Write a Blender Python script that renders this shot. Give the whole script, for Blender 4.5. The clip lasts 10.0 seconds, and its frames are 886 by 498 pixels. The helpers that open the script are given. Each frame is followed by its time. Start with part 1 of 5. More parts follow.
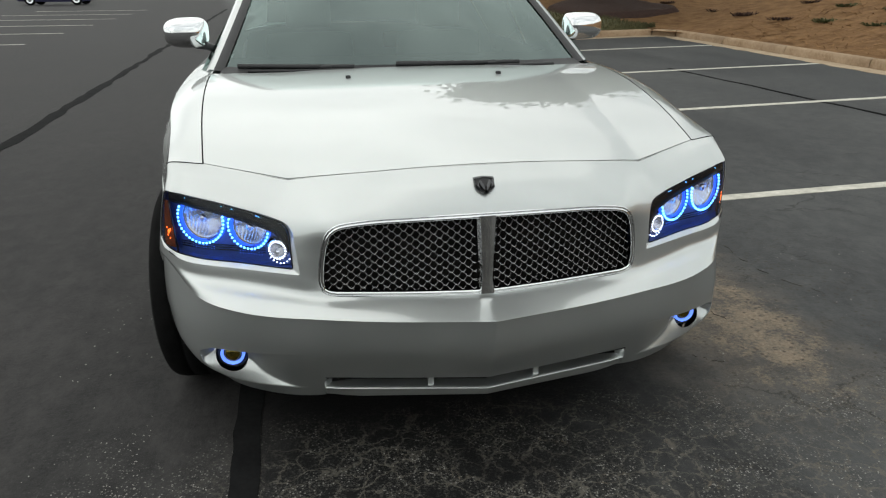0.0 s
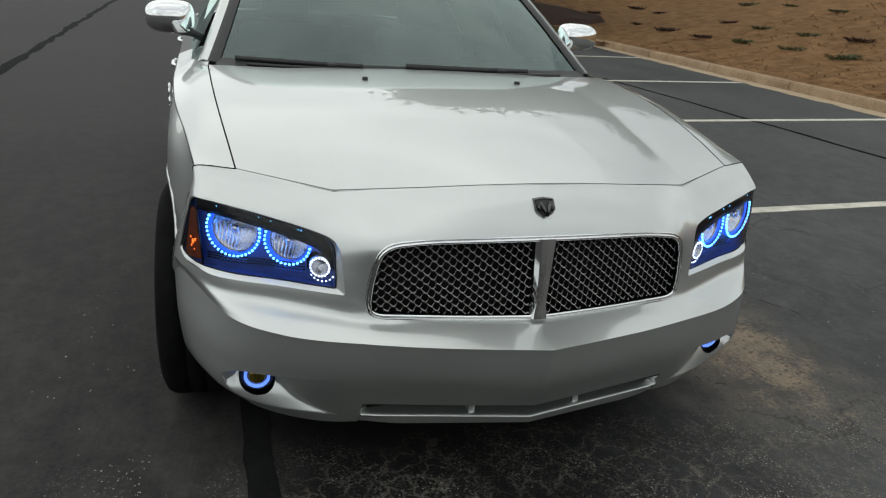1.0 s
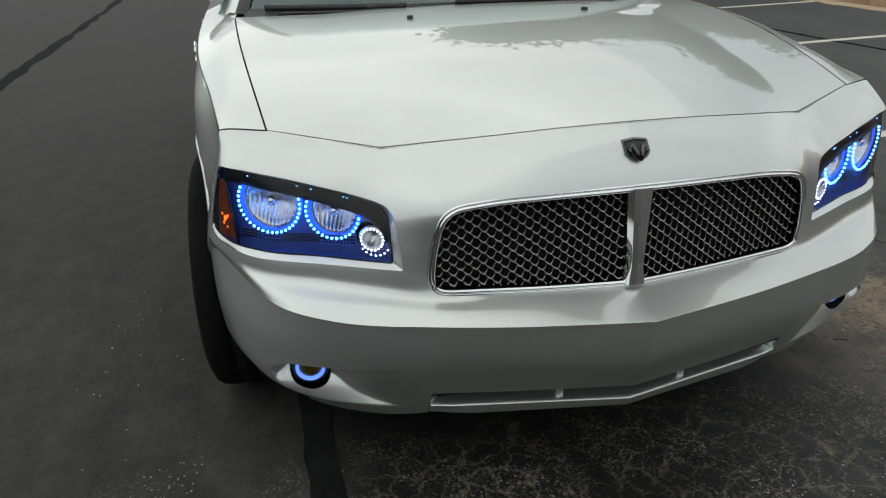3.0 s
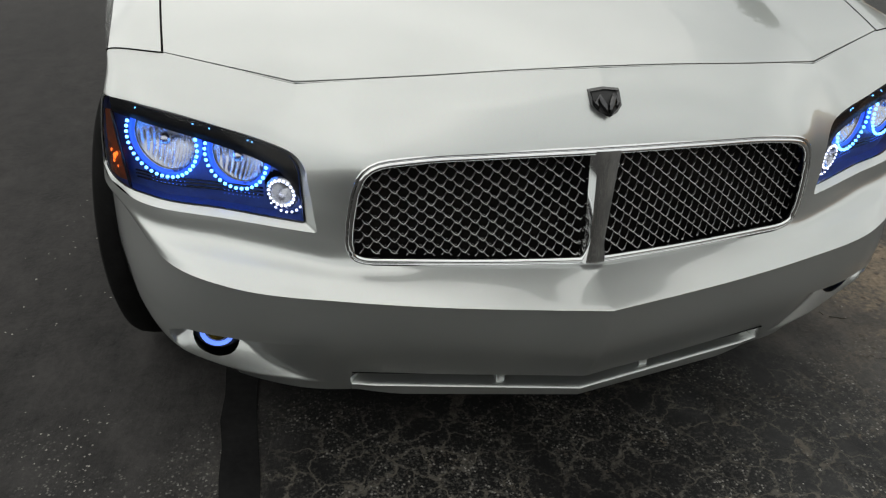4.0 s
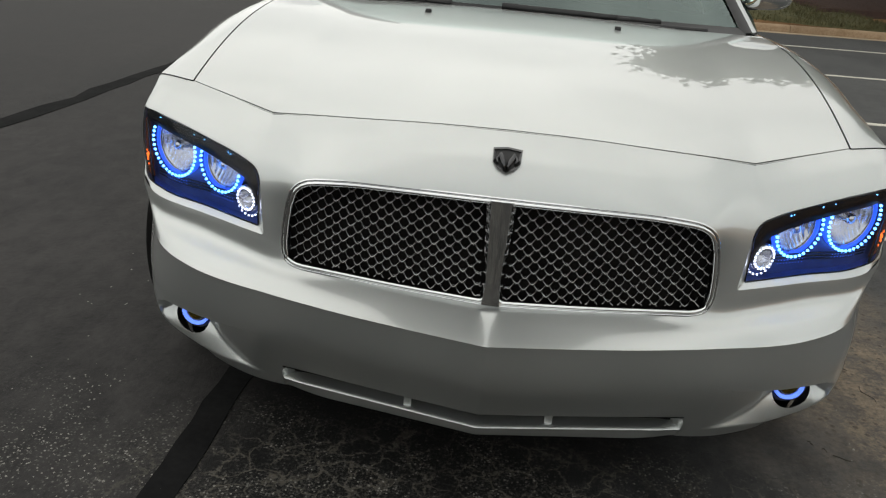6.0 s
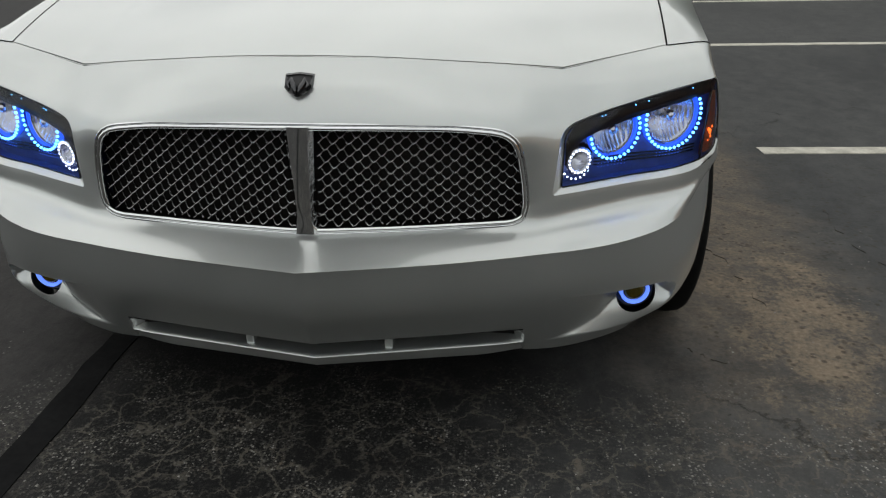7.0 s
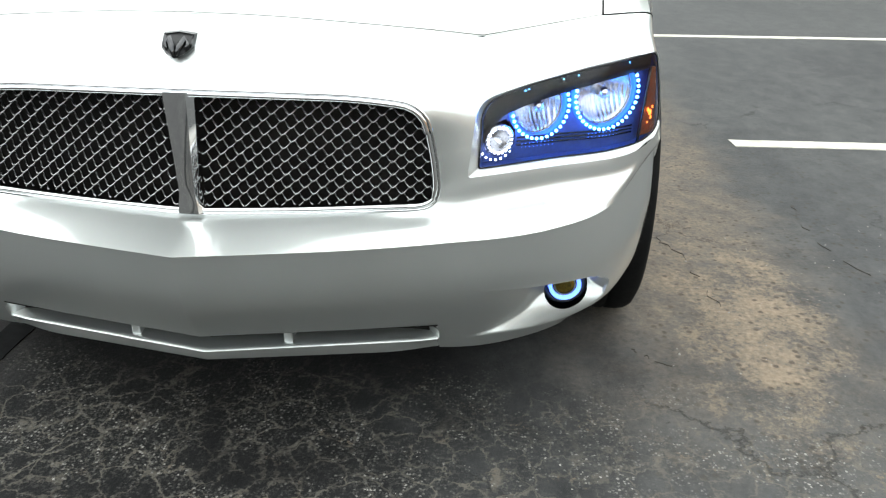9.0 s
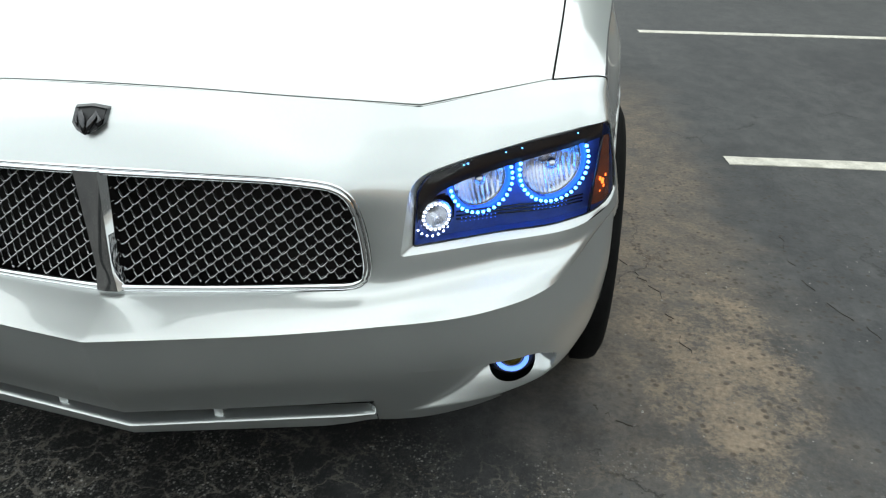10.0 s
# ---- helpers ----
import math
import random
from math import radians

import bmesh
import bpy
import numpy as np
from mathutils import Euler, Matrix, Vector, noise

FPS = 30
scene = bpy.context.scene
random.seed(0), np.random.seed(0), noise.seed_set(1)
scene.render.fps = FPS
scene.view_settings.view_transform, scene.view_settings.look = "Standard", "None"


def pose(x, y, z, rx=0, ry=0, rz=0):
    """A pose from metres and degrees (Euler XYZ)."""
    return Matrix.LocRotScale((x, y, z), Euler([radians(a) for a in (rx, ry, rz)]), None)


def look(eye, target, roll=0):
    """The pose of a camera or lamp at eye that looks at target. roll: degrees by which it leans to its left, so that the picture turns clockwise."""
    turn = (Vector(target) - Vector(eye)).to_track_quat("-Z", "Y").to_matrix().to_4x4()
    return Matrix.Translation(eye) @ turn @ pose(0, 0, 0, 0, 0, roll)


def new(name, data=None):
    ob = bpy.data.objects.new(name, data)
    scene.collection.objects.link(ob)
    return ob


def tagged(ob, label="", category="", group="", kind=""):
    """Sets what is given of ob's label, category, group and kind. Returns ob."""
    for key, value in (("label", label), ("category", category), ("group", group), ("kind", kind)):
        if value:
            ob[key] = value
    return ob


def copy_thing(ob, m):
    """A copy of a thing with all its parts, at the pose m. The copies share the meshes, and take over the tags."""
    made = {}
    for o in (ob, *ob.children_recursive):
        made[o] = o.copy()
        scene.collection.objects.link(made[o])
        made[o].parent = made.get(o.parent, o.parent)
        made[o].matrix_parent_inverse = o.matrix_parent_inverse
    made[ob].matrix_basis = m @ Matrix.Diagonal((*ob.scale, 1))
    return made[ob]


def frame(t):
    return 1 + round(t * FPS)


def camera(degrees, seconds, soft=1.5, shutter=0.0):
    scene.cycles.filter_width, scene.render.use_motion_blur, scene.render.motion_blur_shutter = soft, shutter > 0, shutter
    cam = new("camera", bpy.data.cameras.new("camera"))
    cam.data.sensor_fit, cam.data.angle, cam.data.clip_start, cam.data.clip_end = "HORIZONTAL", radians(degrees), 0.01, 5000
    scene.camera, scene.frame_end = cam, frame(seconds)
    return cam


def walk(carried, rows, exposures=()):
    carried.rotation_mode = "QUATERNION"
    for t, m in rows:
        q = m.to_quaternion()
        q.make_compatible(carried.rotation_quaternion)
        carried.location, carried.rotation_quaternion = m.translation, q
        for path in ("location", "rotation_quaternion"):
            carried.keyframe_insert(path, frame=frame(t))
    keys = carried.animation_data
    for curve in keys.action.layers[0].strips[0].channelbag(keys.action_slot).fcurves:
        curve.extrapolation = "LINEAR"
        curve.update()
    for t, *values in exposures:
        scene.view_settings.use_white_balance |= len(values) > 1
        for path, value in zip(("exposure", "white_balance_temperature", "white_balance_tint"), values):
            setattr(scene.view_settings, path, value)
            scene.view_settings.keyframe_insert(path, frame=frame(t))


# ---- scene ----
cam = camera(61.6, 10.0, soft=1.2)
PATH = [
    (0, (-0.474, -1.717, 1.357), (-0.118, 0.13, 0.676), -0.4),
    (0.3, (-0.564, -1.542, 1.39), (-0.186, 0.245, 0.574), 1.7),
    (0.5, (-0.583, -1.558, 1.374), (-0.197, 0.267, 0.653), 1.1),
    (1, (-0.812, -1.503, 1.373), (-0.221, 0.281, 0.687), 4.2),
    (1.2, (-0.882, -1.478, 1.404), (-0.215, 0.275, 0.71), 4.9),
    (1.5, (-0.934, -1.473, 1.372), (-0.301, 0.307, 0.714), 6.3),
    (2, (-0.944, -1.414, 1.349), (-0.21, 0.311, 0.652), 8.9),
    (2.5, (-0.855, -1.345, 1.314), (-0.174, 0.38, 0.565), 5.2),
    (2.7, (-0.825, -1.292, 1.281), (-0.327, 0.487, 0.514), 0.1),
    (3.8, (-0.543, -1.04, 1.297), (-0.171, 0.67, 0.328), -1.4),
    (4, (-0.532, -0.992, 1.257), (-0.156, 0.696, 0.251), 1.6),
    (4.2, (-0.525, -0.977, 1.243), (-0.234, 0.693, 0.181), 1.2),
    (4.5, (-0.487, -0.932, 1.214), (-0.303, 0.783, 0.202), 2.9),
    (5, (-0.282, -0.945, 1.197), (-0.337, 0.882, 0.386), 3.4),
    (5.2, (-0.188, -0.962, 1.2), (-0.339, 0.827, 0.319), -0.1),
    (6.3, (0.069, -1.323, 1.246), (-0.064, 0.534, 0.513), 6.2),
    (6.5, (0.148, -1.327, 1.259), (-0.014, 0.535, 0.548), 4.9),
    (6.7, (0.245, -1.376, 1.236), (0.148, 0.551, 0.71), 2.8),
    (7, (0.388, -1.261, 1.154), (0.245, 0.548, 0.315), -0.5),
    (7.2, (0.449, -1.227, 1.052), (0.267, 0.569, 0.193), 1.8),
    (7.5, (0.482, -1.17, 0.929), (0.358, 0.66, 0.131), 3.0),
    (8, (0.493, -1.151, 0.831), (0.486, 0.735, 0.167), 5.0),
    (8.5, (0.499, -1.123, 0.835), (0.468, 0.757, 0.155), 3.1),
    (8.7, (0.516, -1.104, 0.919), (0.459, 0.729, 0.119), 3.8),
    (9, (0.543, -1.11, 1.082), (0.425, 0.691, 0.22), 1.2),
    (9.5, (0.561, -1.046, 1.249), (0.467, 0.716, 0.307), 2.3),
    (10, (0.672, -0.952, 1.223), (0.521, 0.817, 0.303), 1.7),
]
walk(cam, [(t, look(eye, target, roll)) for t, eye, target, roll in PATH],
     exposures=((0.0, 0.33, 6500, 10), (0.5, 0.26, 6500, 10), (1.0, 0.08, 6450, 10), (1.5, -0.02, 6400, 10), (2.0, -0.07, 6400, 10), (2.7, 0.06, 6450, 10),
                (3.8, 0.12, 6650, 12), (4.0, 0.12, 6700, 12), (4.5, 0.27, 6700, 13), (5.0, 0.33, 6700, 13), (6.3, 0.1, 6750, 12), (6.6, 0.1, 6700, 12),
                (7.0, -0.05, 6550, 12), (7.5, 0.76, 6600, 12), (8.0, 1.4, 6450, 10), (8.5, 1.58, 6400, 9), (9.0, 1.5, 6350, 9), (9.5, 1.22, 6350, 9), (10.0, 0.82, 6200, 7)))

# ---- world, sun, exposure ----
world = bpy.data.worlds.new("overcast_sky")
scene.world = world
world.use_nodes = True
wn, wl = world.node_tree.nodes, world.node_tree.links
wn.clear()
w_out = wn.new("ShaderNodeOutputWorld")
w_bg = wn.new("ShaderNodeBackground")
w_sky = wn.new("ShaderNodeTexSky")
w_sky.sky_type = 'NISHITA'
w_sky.sun_disc = False
w_sky.sun_elevation = radians(52)
w_sky.sun_rotation = radians(200)
w_co = wn.new("ShaderNodeTexCoord")
w_map = wn.new("ShaderNodeMapping")
w_map.inputs["Scale"].default_value = (1.0, 1.0, 2.6)
w_noise = wn.new("ShaderNodeTexNoise")
w_noise.inputs["Scale"].default_value = 2.1
w_noise.inputs["Detail"].default_value = 7.0
w_noise.inputs["Roughness"].default_value = 0.55
w_ramp = wn.new("ShaderNodeValToRGB")
w_ramp.color_ramp.elements[0].position = 0.36
w_ramp.color_ramp.elements[0].color = (6.4, 6.8, 6.7, 1)
w_ramp.color_ramp.elements[1].position = 0.66
w_ramp.color_ramp.elements[1].color = (11.2, 11.6, 11.15, 1)
w_mix = wn.new("ShaderNodeMix")
w_mix.data_type = 'RGBA'
w_mix.inputs["Factor"].default_value = 0.9
wl.new(w_co.outputs["Generated"], w_map.inputs["Vector"])
wl.new(w_map.outputs["Vector"], w_noise.inputs["Vector"])
wl.new(w_noise.outputs["Fac"], w_ramp.inputs["Fac"])
wl.new(w_sky.outputs["Color"], w_mix.inputs["A"])
wl.new(w_ramp.outputs["Color"], w_mix.inputs["B"])
wl.new(w_mix.outputs["Result"], w_bg.inputs["Color"])
w_bg.inputs["Strength"].default_value = 0.1
wl.new(w_bg.outputs["Background"], w_out.inputs["Surface"])

sun_data = bpy.data.lights.new("sun", 'SUN')
sun_data.energy = 0.5
sun_data.angle = radians(110)
sun_data.color = (1.0, 0.96, 0.9)
sun = new("sun", sun_data)
sun.matrix_world = look((-6, 10, 20), (0, 0, 0))


# ---- materials ----
def mat_base(name, color, rough=0.5, metal=0.0, **extra):
    m = bpy.data.materials.new(name)
    m.use_nodes = True
    b = m.node_tree.nodes["Principled BSDF"]
    b.inputs["Base Color"].default_value = (*color, 1)
    b.inputs["Roughness"].default_value = rough
    b.inputs["Metallic"].default_value = metal
    for key, value in extra.items():
        b.inputs[key.replace("_", " ")].default_value = value
    return m, m.node_tree.nodes, m.node_tree.links, b


def noise_node(n, l, scale, detail=4.0, rough=0.55, coords="Object", stretch=(1, 1, 1)):
    co = n.new("ShaderNodeTexCoord")
    mp = n.new("ShaderNodeMapping")
    mp.inputs["Scale"].default_value = stretch
    no = n.new("ShaderNodeTexNoise")
    no.inputs["Scale"].default_value = scale
    no.inputs["Detail"].default_value = detail
    no.inputs["Roughness"].default_value = rough
    l.new(co.outputs[coords], mp.inputs["Vector"])
    l.new(mp.outputs["Vector"], no.inputs["Vector"])
    return no


def ramp_node(n, l, source, p0, c0, p1, c1):
    r = n.new("ShaderNodeValToRGB")
    r.color_ramp.elements[0].position, r.color_ramp.elements[0].color = p0, (*c0, 1)
    r.color_ramp.elements[1].position, r.color_ramp.elements[1].color = p1, (*c1, 1)
    l.new(source, r.inputs["Fac"])
    return r


def mix_node(n, l, fac, a, b, mode='MIX'):
    x = n.new("ShaderNodeMix")
    x.data_type = 'RGBA'
    x.blend_type = mode
    for key, value in (("Factor", fac), ("A", a), ("B", b)):
        if isinstance(value, (int, float)):
            x.inputs[key].default_value = value
        elif isinstance(value, tuple):
            x.inputs[key].default_value = (*value, 1)
        else:
            l.new(value, x.inputs[key])
    return x.outputs["Result"]


def math_node(n, l, op, a, b=0.0):
    x = n.new("ShaderNodeMath")
    x.operation = op
    for i, value in enumerate((a, b)):
        if isinstance(value, (int, float)):
            x.inputs[i].default_value = value
        else:
            l.new(value, x.inputs[i])
    return x.outputs[0]


def bump_node(n, l, height, strength, distance, target):
    bp = n.new("ShaderNodeBump")
    bp.inputs["Strength"].default_value = strength
    bp.inputs["Distance"].default_value = distance
    l.new(height, bp.inputs["Height"])
    l.new(bp.outputs["Normal"], target.inputs["Normal"])
    return bp


def varied(name, c0, c1, scale, rough=0.5, metal=0.0, bump=0.0, dist=0.002, stretch=(1, 1, 1), **extra):
    """A material whose colour drifts between two tones, with fine relief."""
    m, n, l, b = mat_base(name, c0, rough, metal, **extra)
    big = noise_node(n, l, scale, 6.0, 0.6, stretch=stretch)
    fine = noise_node(n, l, scale * 9.0, 3.0, 0.6, stretch=stretch)
    both = math_node(n, l, 'ADD', math_node(n, l, 'MULTIPLY', big.outputs["Fac"], 0.65), math_node(n, l, 'MULTIPLY', fine.outputs["Fac"], 0.35))
    r = ramp_node(n, l, both, 0.35, c0, 0.65, c1)
    l.new(r.outputs["Color"], b.inputs["Base Color"])
    if bump:
        bump_node(n, l, both, bump, dist, b)
    return m


def paint_material(name, color):
    """Metallic silver under clear lacquer, with a film of dust."""
    m, n, l, b = mat_base(name, color, 0.42, 0.88)
    b.inputs["Coat Weight"].default_value = 1.0
    b.inputs["Coat IOR"].default_value = 1.95
    b.inputs["Coat Roughness"].default_value = 0.02
    flake = n.new("ShaderNodeTexVoronoi")
    flake.inputs["Scale"].default_value = 1500.0
    co = n.new("ShaderNodeTexCoord")
    l.new(co.outputs["Object"], flake.inputs["Vector"])
    dust = noise_node(n, l, 2.3, 6.0, 0.6)
    fl = mix_node(n, l, 0.07, color, flake.outputs["Color"])
    dirt = ramp_node(n, l, dust.outputs["Fac"], 0.35, (0.92, 0.92, 0.92), 0.7, (1.0, 1.0, 1.0))
    l.new(mix_node(n, l, 1.0, fl, dirt.outputs["Color"], 'MULTIPLY'), b.inputs["Base Color"])
    rr = ramp_node(n, l, dust.outputs["Fac"], 0.3, (0.38, 0.38, 0.38), 0.75, (0.46, 0.46, 0.46))
    l.new(rr.outputs["Color"], b.inputs["Roughness"])
    return m


def pane_material(name, tint, rough=0.0, ior=1.5, gloss=(1.0, 1.0, 1.0)):
    """Thin glass: clear with a Fresnel gloss."""
    m = bpy.data.materials.new(name)
    m.use_nodes = True
    n, l = m.node_tree.nodes, m.node_tree.links
    n.clear()
    out = n.new("ShaderNodeOutputMaterial")
    tr = n.new("ShaderNodeBsdfTransparent")
    tr.inputs["Color"].default_value = (*tint, 1)
    gl = n.new("ShaderNodeBsdfGlossy")
    gl.inputs["Roughness"].default_value = rough
    gl.inputs["Color"].default_value = (*gloss, 1)
    fr = n.new("ShaderNodeFresnel")
    fr.inputs["IOR"].default_value = ior
    mx = n.new("ShaderNodeMixShader")
    l.new(fr.outputs["Fac"], mx.inputs["Fac"])
    l.new(tr.outputs["BSDF"], mx.inputs[1])
    l.new(gl.outputs["BSDF"], mx.inputs[2])
    l.new(mx.outputs["Shader"], out.inputs["Surface"])
    return m


def glow_material(name, color, strength):
    m, n, l, b = mat_base(name, color, 0.4)
    b.inputs["Emission Color"].default_value = (*color, 1)
    b.inputs["Emission Strength"].default_value = strength
    return m


M_PAINT = paint_material("silver_paint", (0.592, 0.615, 0.60))
M_CHROME = varied("chrome", (0.80, 0.81, 0.82), (0.87, 0.88, 0.88), 6.0, 0.06, 1.0)
M_CHROME_MESH = varied("bright_wire", (0.26, 0.26, 0.26), (0.42, 0.42, 0.42), 40.0, 0.22, 1.0)
M_BLACK_GLOSS = varied("black_gloss", (0.006, 0.006, 0.008), (0.012, 0.012, 0.016), 12.0, 0.09)
M_LID = varied("black_vinyl", (0.006, 0.006, 0.007), (0.011, 0.011, 0.013), 12.0, 0.45, 0.0, 0.0, 0.001, (1, 1, 1), Specular_IOR_Level=0.1)
M_DARK_CHROME = varied("dark_chrome", (0.06, 0.06, 0.065), (0.13, 0.13, 0.13), 60.0, 0.2, 1.0)
M_PROJECTOR = varied("amber_projector_glass", (0.02, 0.035, 0.012), (0.30, 0.20, 0.03), 45.0, 0.1, 0.7)
M_BLACK = varied("black_plastic", (0.012, 0.012, 0.013), (0.022, 0.022, 0.023), 30.0, 0.5, 0.0, 0.2, 0.001)
# near-black for gaps and the floor pan; the openings' shade is in the colour
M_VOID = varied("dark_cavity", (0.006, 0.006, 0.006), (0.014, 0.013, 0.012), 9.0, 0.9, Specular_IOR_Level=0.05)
# lamp housing; the rings' blue glow on it is put into this colour
M_HOUSING_BLUE_LIT = varied("blue_lit_housing", (0.032, 0.058, 0.20), (0.052, 0.096, 0.31), 20.0, 0.3)
M_REFLECTOR = varied("lamp_reflector", (0.62, 0.63, 0.66), (0.8, 0.8, 0.82), 30.0, 0.26, 1.0)
M_GLINT_BLUE = glow_material("blue_glint", (0.05, 0.18, 1.0), 0.9)
M_LED_AND_GLINT = glow_material("blue_led_and_glint", (0.09, 0.38, 1.0), 6.0)
M_LED_HAZE = glow_material("blue_led_haze", (0.02, 0.10, 0.85), 0.9)
M_LED_WHITE = glow_material("white_led", (0.75, 0.82, 1.0), 2.6)
M_LED_FOG = glow_material("fog_led", (0.13, 0.27, 1.0), 1.0)
M_BULB = glow_material("amber_bulb", (1.0, 0.16, 0.02), 2.2)
M_AMBER = varied("amber_reflector", (0.09, 0.022, 0.010), (0.20, 0.045, 0.014), 60.0, 0.25, 0.0, 0.4, 0.001)
M_LENS = pane_material("clear_lens", (0.94, 0.95, 0.97), ior=1.33)
M_GLASS = pane_material("tinted_glass", (0.20, 0.26, 0.245), ior=2.05, gloss=(0.80, 0.97, 0.94))
M_MIRROR = varied("mirror_silver", (0.85, 0.86, 0.86), (0.88, 0.88, 0.88), 2.0, 0.02, 1.0)
M_RUBBER = varied("tyre_rubber", (0.004, 0.004, 0.004), (0.009, 0.009, 0.0088), 14.0, 0.8, 0.0, 0.3, 0.002, Specular_IOR_Level=0.06)
M_INTERIOR = varied("grey_upholstery", (0.06, 0.063, 0.06), (0.10, 0.104, 0.098), 20.0, 0.8, 0.0, 0.2, 0.001)
M_TRIM = varied("pale_trim", (0.42, 0.43, 0.40), (0.5, 0.5, 0.47), 10.0, 0.7)


# ---- helpers for meshes ----
def part(name, bm, material, parent=None, label="", smooth=True, angle=None):
    """Links a bmesh as one mesh object under a thing or a part."""
    me = bpy.data.meshes.new(name)
    bm.normal_update()
    bm.to_mesh(me)
    bm.free()
    me.materials.append(material)
    if smooth:
        me.shade_smooth()
        if angle:
            me.set_sharp_from_angle(angle=radians(angle))
    ob = new(name, me)
    if parent is not None:
        ob.parent = parent
    if label:
        tagged(ob, label)
    return ob


def empty_thing(name, label, category, group="", kind=""):
    return tagged(new(name), label, category, group, kind)


def hermite(knots, values, q):
    """A smooth curve through values at knots (rows may be points)."""
    k, v, q = np.asarray(knots, float), np.asarray(values, float), np.atleast_1d(np.asarray(q, float))
    if v.ndim == 1:
        v = v[:, None]
    m = np.zeros_like(v)
    d = np.diff(v, axis=0) / np.diff(k)[:, None]
    m[0], m[-1] = d[0], d[-1]
    for i in range(1, len(k) - 1):
        a, b = d[i - 1], d[i]
        w = (k[i + 1] - k[i]) / (k[i + 1] - k[i - 1])
        m[i] = a * w + b * (1 - w)
    i = np.clip(np.searchsorted(k, q, side="right") - 1, 0, len(k) - 2)
    h = (k[i + 1] - k[i])[:, None]
    s = ((q - k[i])[:, None]) / h
    out = (2 * s**3 - 3 * s**2 + 1) * v[i] + (s**3 - 2 * s**2 + s) * h * m[i] + (3 * s**2 - 2 * s**3) * v[i + 1] + (s**3 - s**2) * h * m[i + 1]
    return out


def add_grid(bm, pts, flip=False, keep=None):
    """Faces over a rows x columns array of points; keep(i, j) may leave faces out."""
    rows, cols = pts.shape[:2]
    vs = [[bm.verts.new(pts[i, j]) for j in range(cols)] for i in range(rows)]
    for i in range(rows - 1):
        for j in range(cols - 1):
            if keep is not None and not keep(i, j):
                continue
            quad = (vs[i][j], vs[i][j + 1], vs[i + 1][j + 1], vs[i + 1][j])
            if flip:
                quad = quad[::-1]
            try:
                bm.faces.new(quad)
            except ValueError:
                pass
    return vs


def tidy(bm, dist=0.0004):
    bmesh.ops.remove_doubles(bm, verts=bm.verts, dist=dist)
    loose = [v for v in bm.verts if not v.link_faces]
    bmesh.ops.delete(bm, geom=loose, context='VERTS')
    bad = [f for f in bm.faces if f.calc_area() < 1e-9]
    bmesh.ops.delete(bm, geom=bad, context='FACES')
    return bm


def sweep(bm, path, radius, sides=8, closed=False, flat=1.0, up=(0, 0, 1)):
    """A tube along a path of points; radius may vary by point."""
    p = [Vector(a) for a in path]
    n = len(p)
    rings = []
    for i in range(n):
        a = p[(i - 1) % n] if closed or i > 0 else p[i]
        b = p[(i + 1) % n] if closed or i < n - 1 else p[i]
        t = (b - a).normalized()
        u = Vector(up)
        if abs(t.dot(u)) > 0.95:
            u = Vector((0, 1, 0)) if abs(t.y) < 0.9 else Vector((1, 0, 0))
        x = t.cross(u).normalized()
        y = x.cross(t).normalized()
        r = radius[i] if isinstance(radius, (list, tuple)) else radius
        rings.append([bm.verts.new(p[i] + x * (math.cos(2 * math.pi * k / sides) * r) + y * (math.sin(2 * math.pi * k / sides) * r * flat)) for k in range(sides)])
    for i in range(n if closed else n - 1):
        a, b = rings[i], rings[(i + 1) % n]
        for k in range(sides):
            bm.faces.new((a[k], a[(k + 1) % sides], b[(k + 1) % sides], b[k]))
    if not closed:
        bm.faces.new(rings[0][::-1])
        bm.faces.new(rings[-1])
    return bm


def lathe(bm, profile, centre, axis, segments=32, cap=False):
    """Turns (radius, along) pairs round an axis through centre."""
    ax = Vector(axis).normalized()
    x = ax.orthogonal().normalized()
    y = ax.cross(x)
    c = Vector(centre)
    rings = []
    for r, h in profile:
        rings.append([bm.verts.new(c + ax * h + (x * math.cos(2 * math.pi * k / segments) + y * math.sin(2 * math.pi * k / segments)) * r) for k in range(segments)])
    for a, b in zip(rings, rings[1:]):
        for k in range(segments):
            bm.faces.new((a[k], a[(k + 1) % segments], b[(k + 1) % segments], b[k]))
    if cap:
        bm.faces.new(rings[0][::-1])
        bm.faces.new(rings[-1])
    return bm


def box(bm, lo, hi, bevel=0.0, turn=None):
    m = Matrix.Translation([(a + b) / 2 for a, b in zip(lo, hi)])
    if turn is not None:
        m = m @ turn
    got = bmesh.ops.create_cube(bm, size=1.0, matrix=m @ Matrix.Diagonal([b - a for a, b in zip(lo, hi)] + [1]))
    if bevel:
        edges = {e for v in got["verts"] for e in v.link_edges}
        bmesh.ops.bevel(bm, geom=list(edges), offset=bevel, segments=2, affect='EDGES', profile=0.7)
    return bm


def inside(poly, x, z):
    """Whether (x, z) lies in the outline."""
    hit = False
    for (x0, z0), (x1, z1) in zip(poly, poly[1:] + poly[:1]):
        if (z0 > z) != (z1 > z) and x < (x1 - x0) * (z - z0) / (z1 - z0) + x0:
            hit = not hit
    return hit


def nearest_on(poly, x, z):
    best = (9.0, x, z)
    for (x0, z0), (x1, z1) in zip(poly, poly[1:] + poly[:1]):
        dx, dz = x1 - x0, z1 - z0
        s = max(0.0, min(1.0, ((x - x0) * dx + (z - z0) * dz) / (dx * dx + dz * dz + 1e-12)))
        px, pz = x0 + s * dx, z0 + s * dz
        d = math.hypot(px - x, pz - z)
        if d < best[0]:
            best = (d, px, pz)
    return best


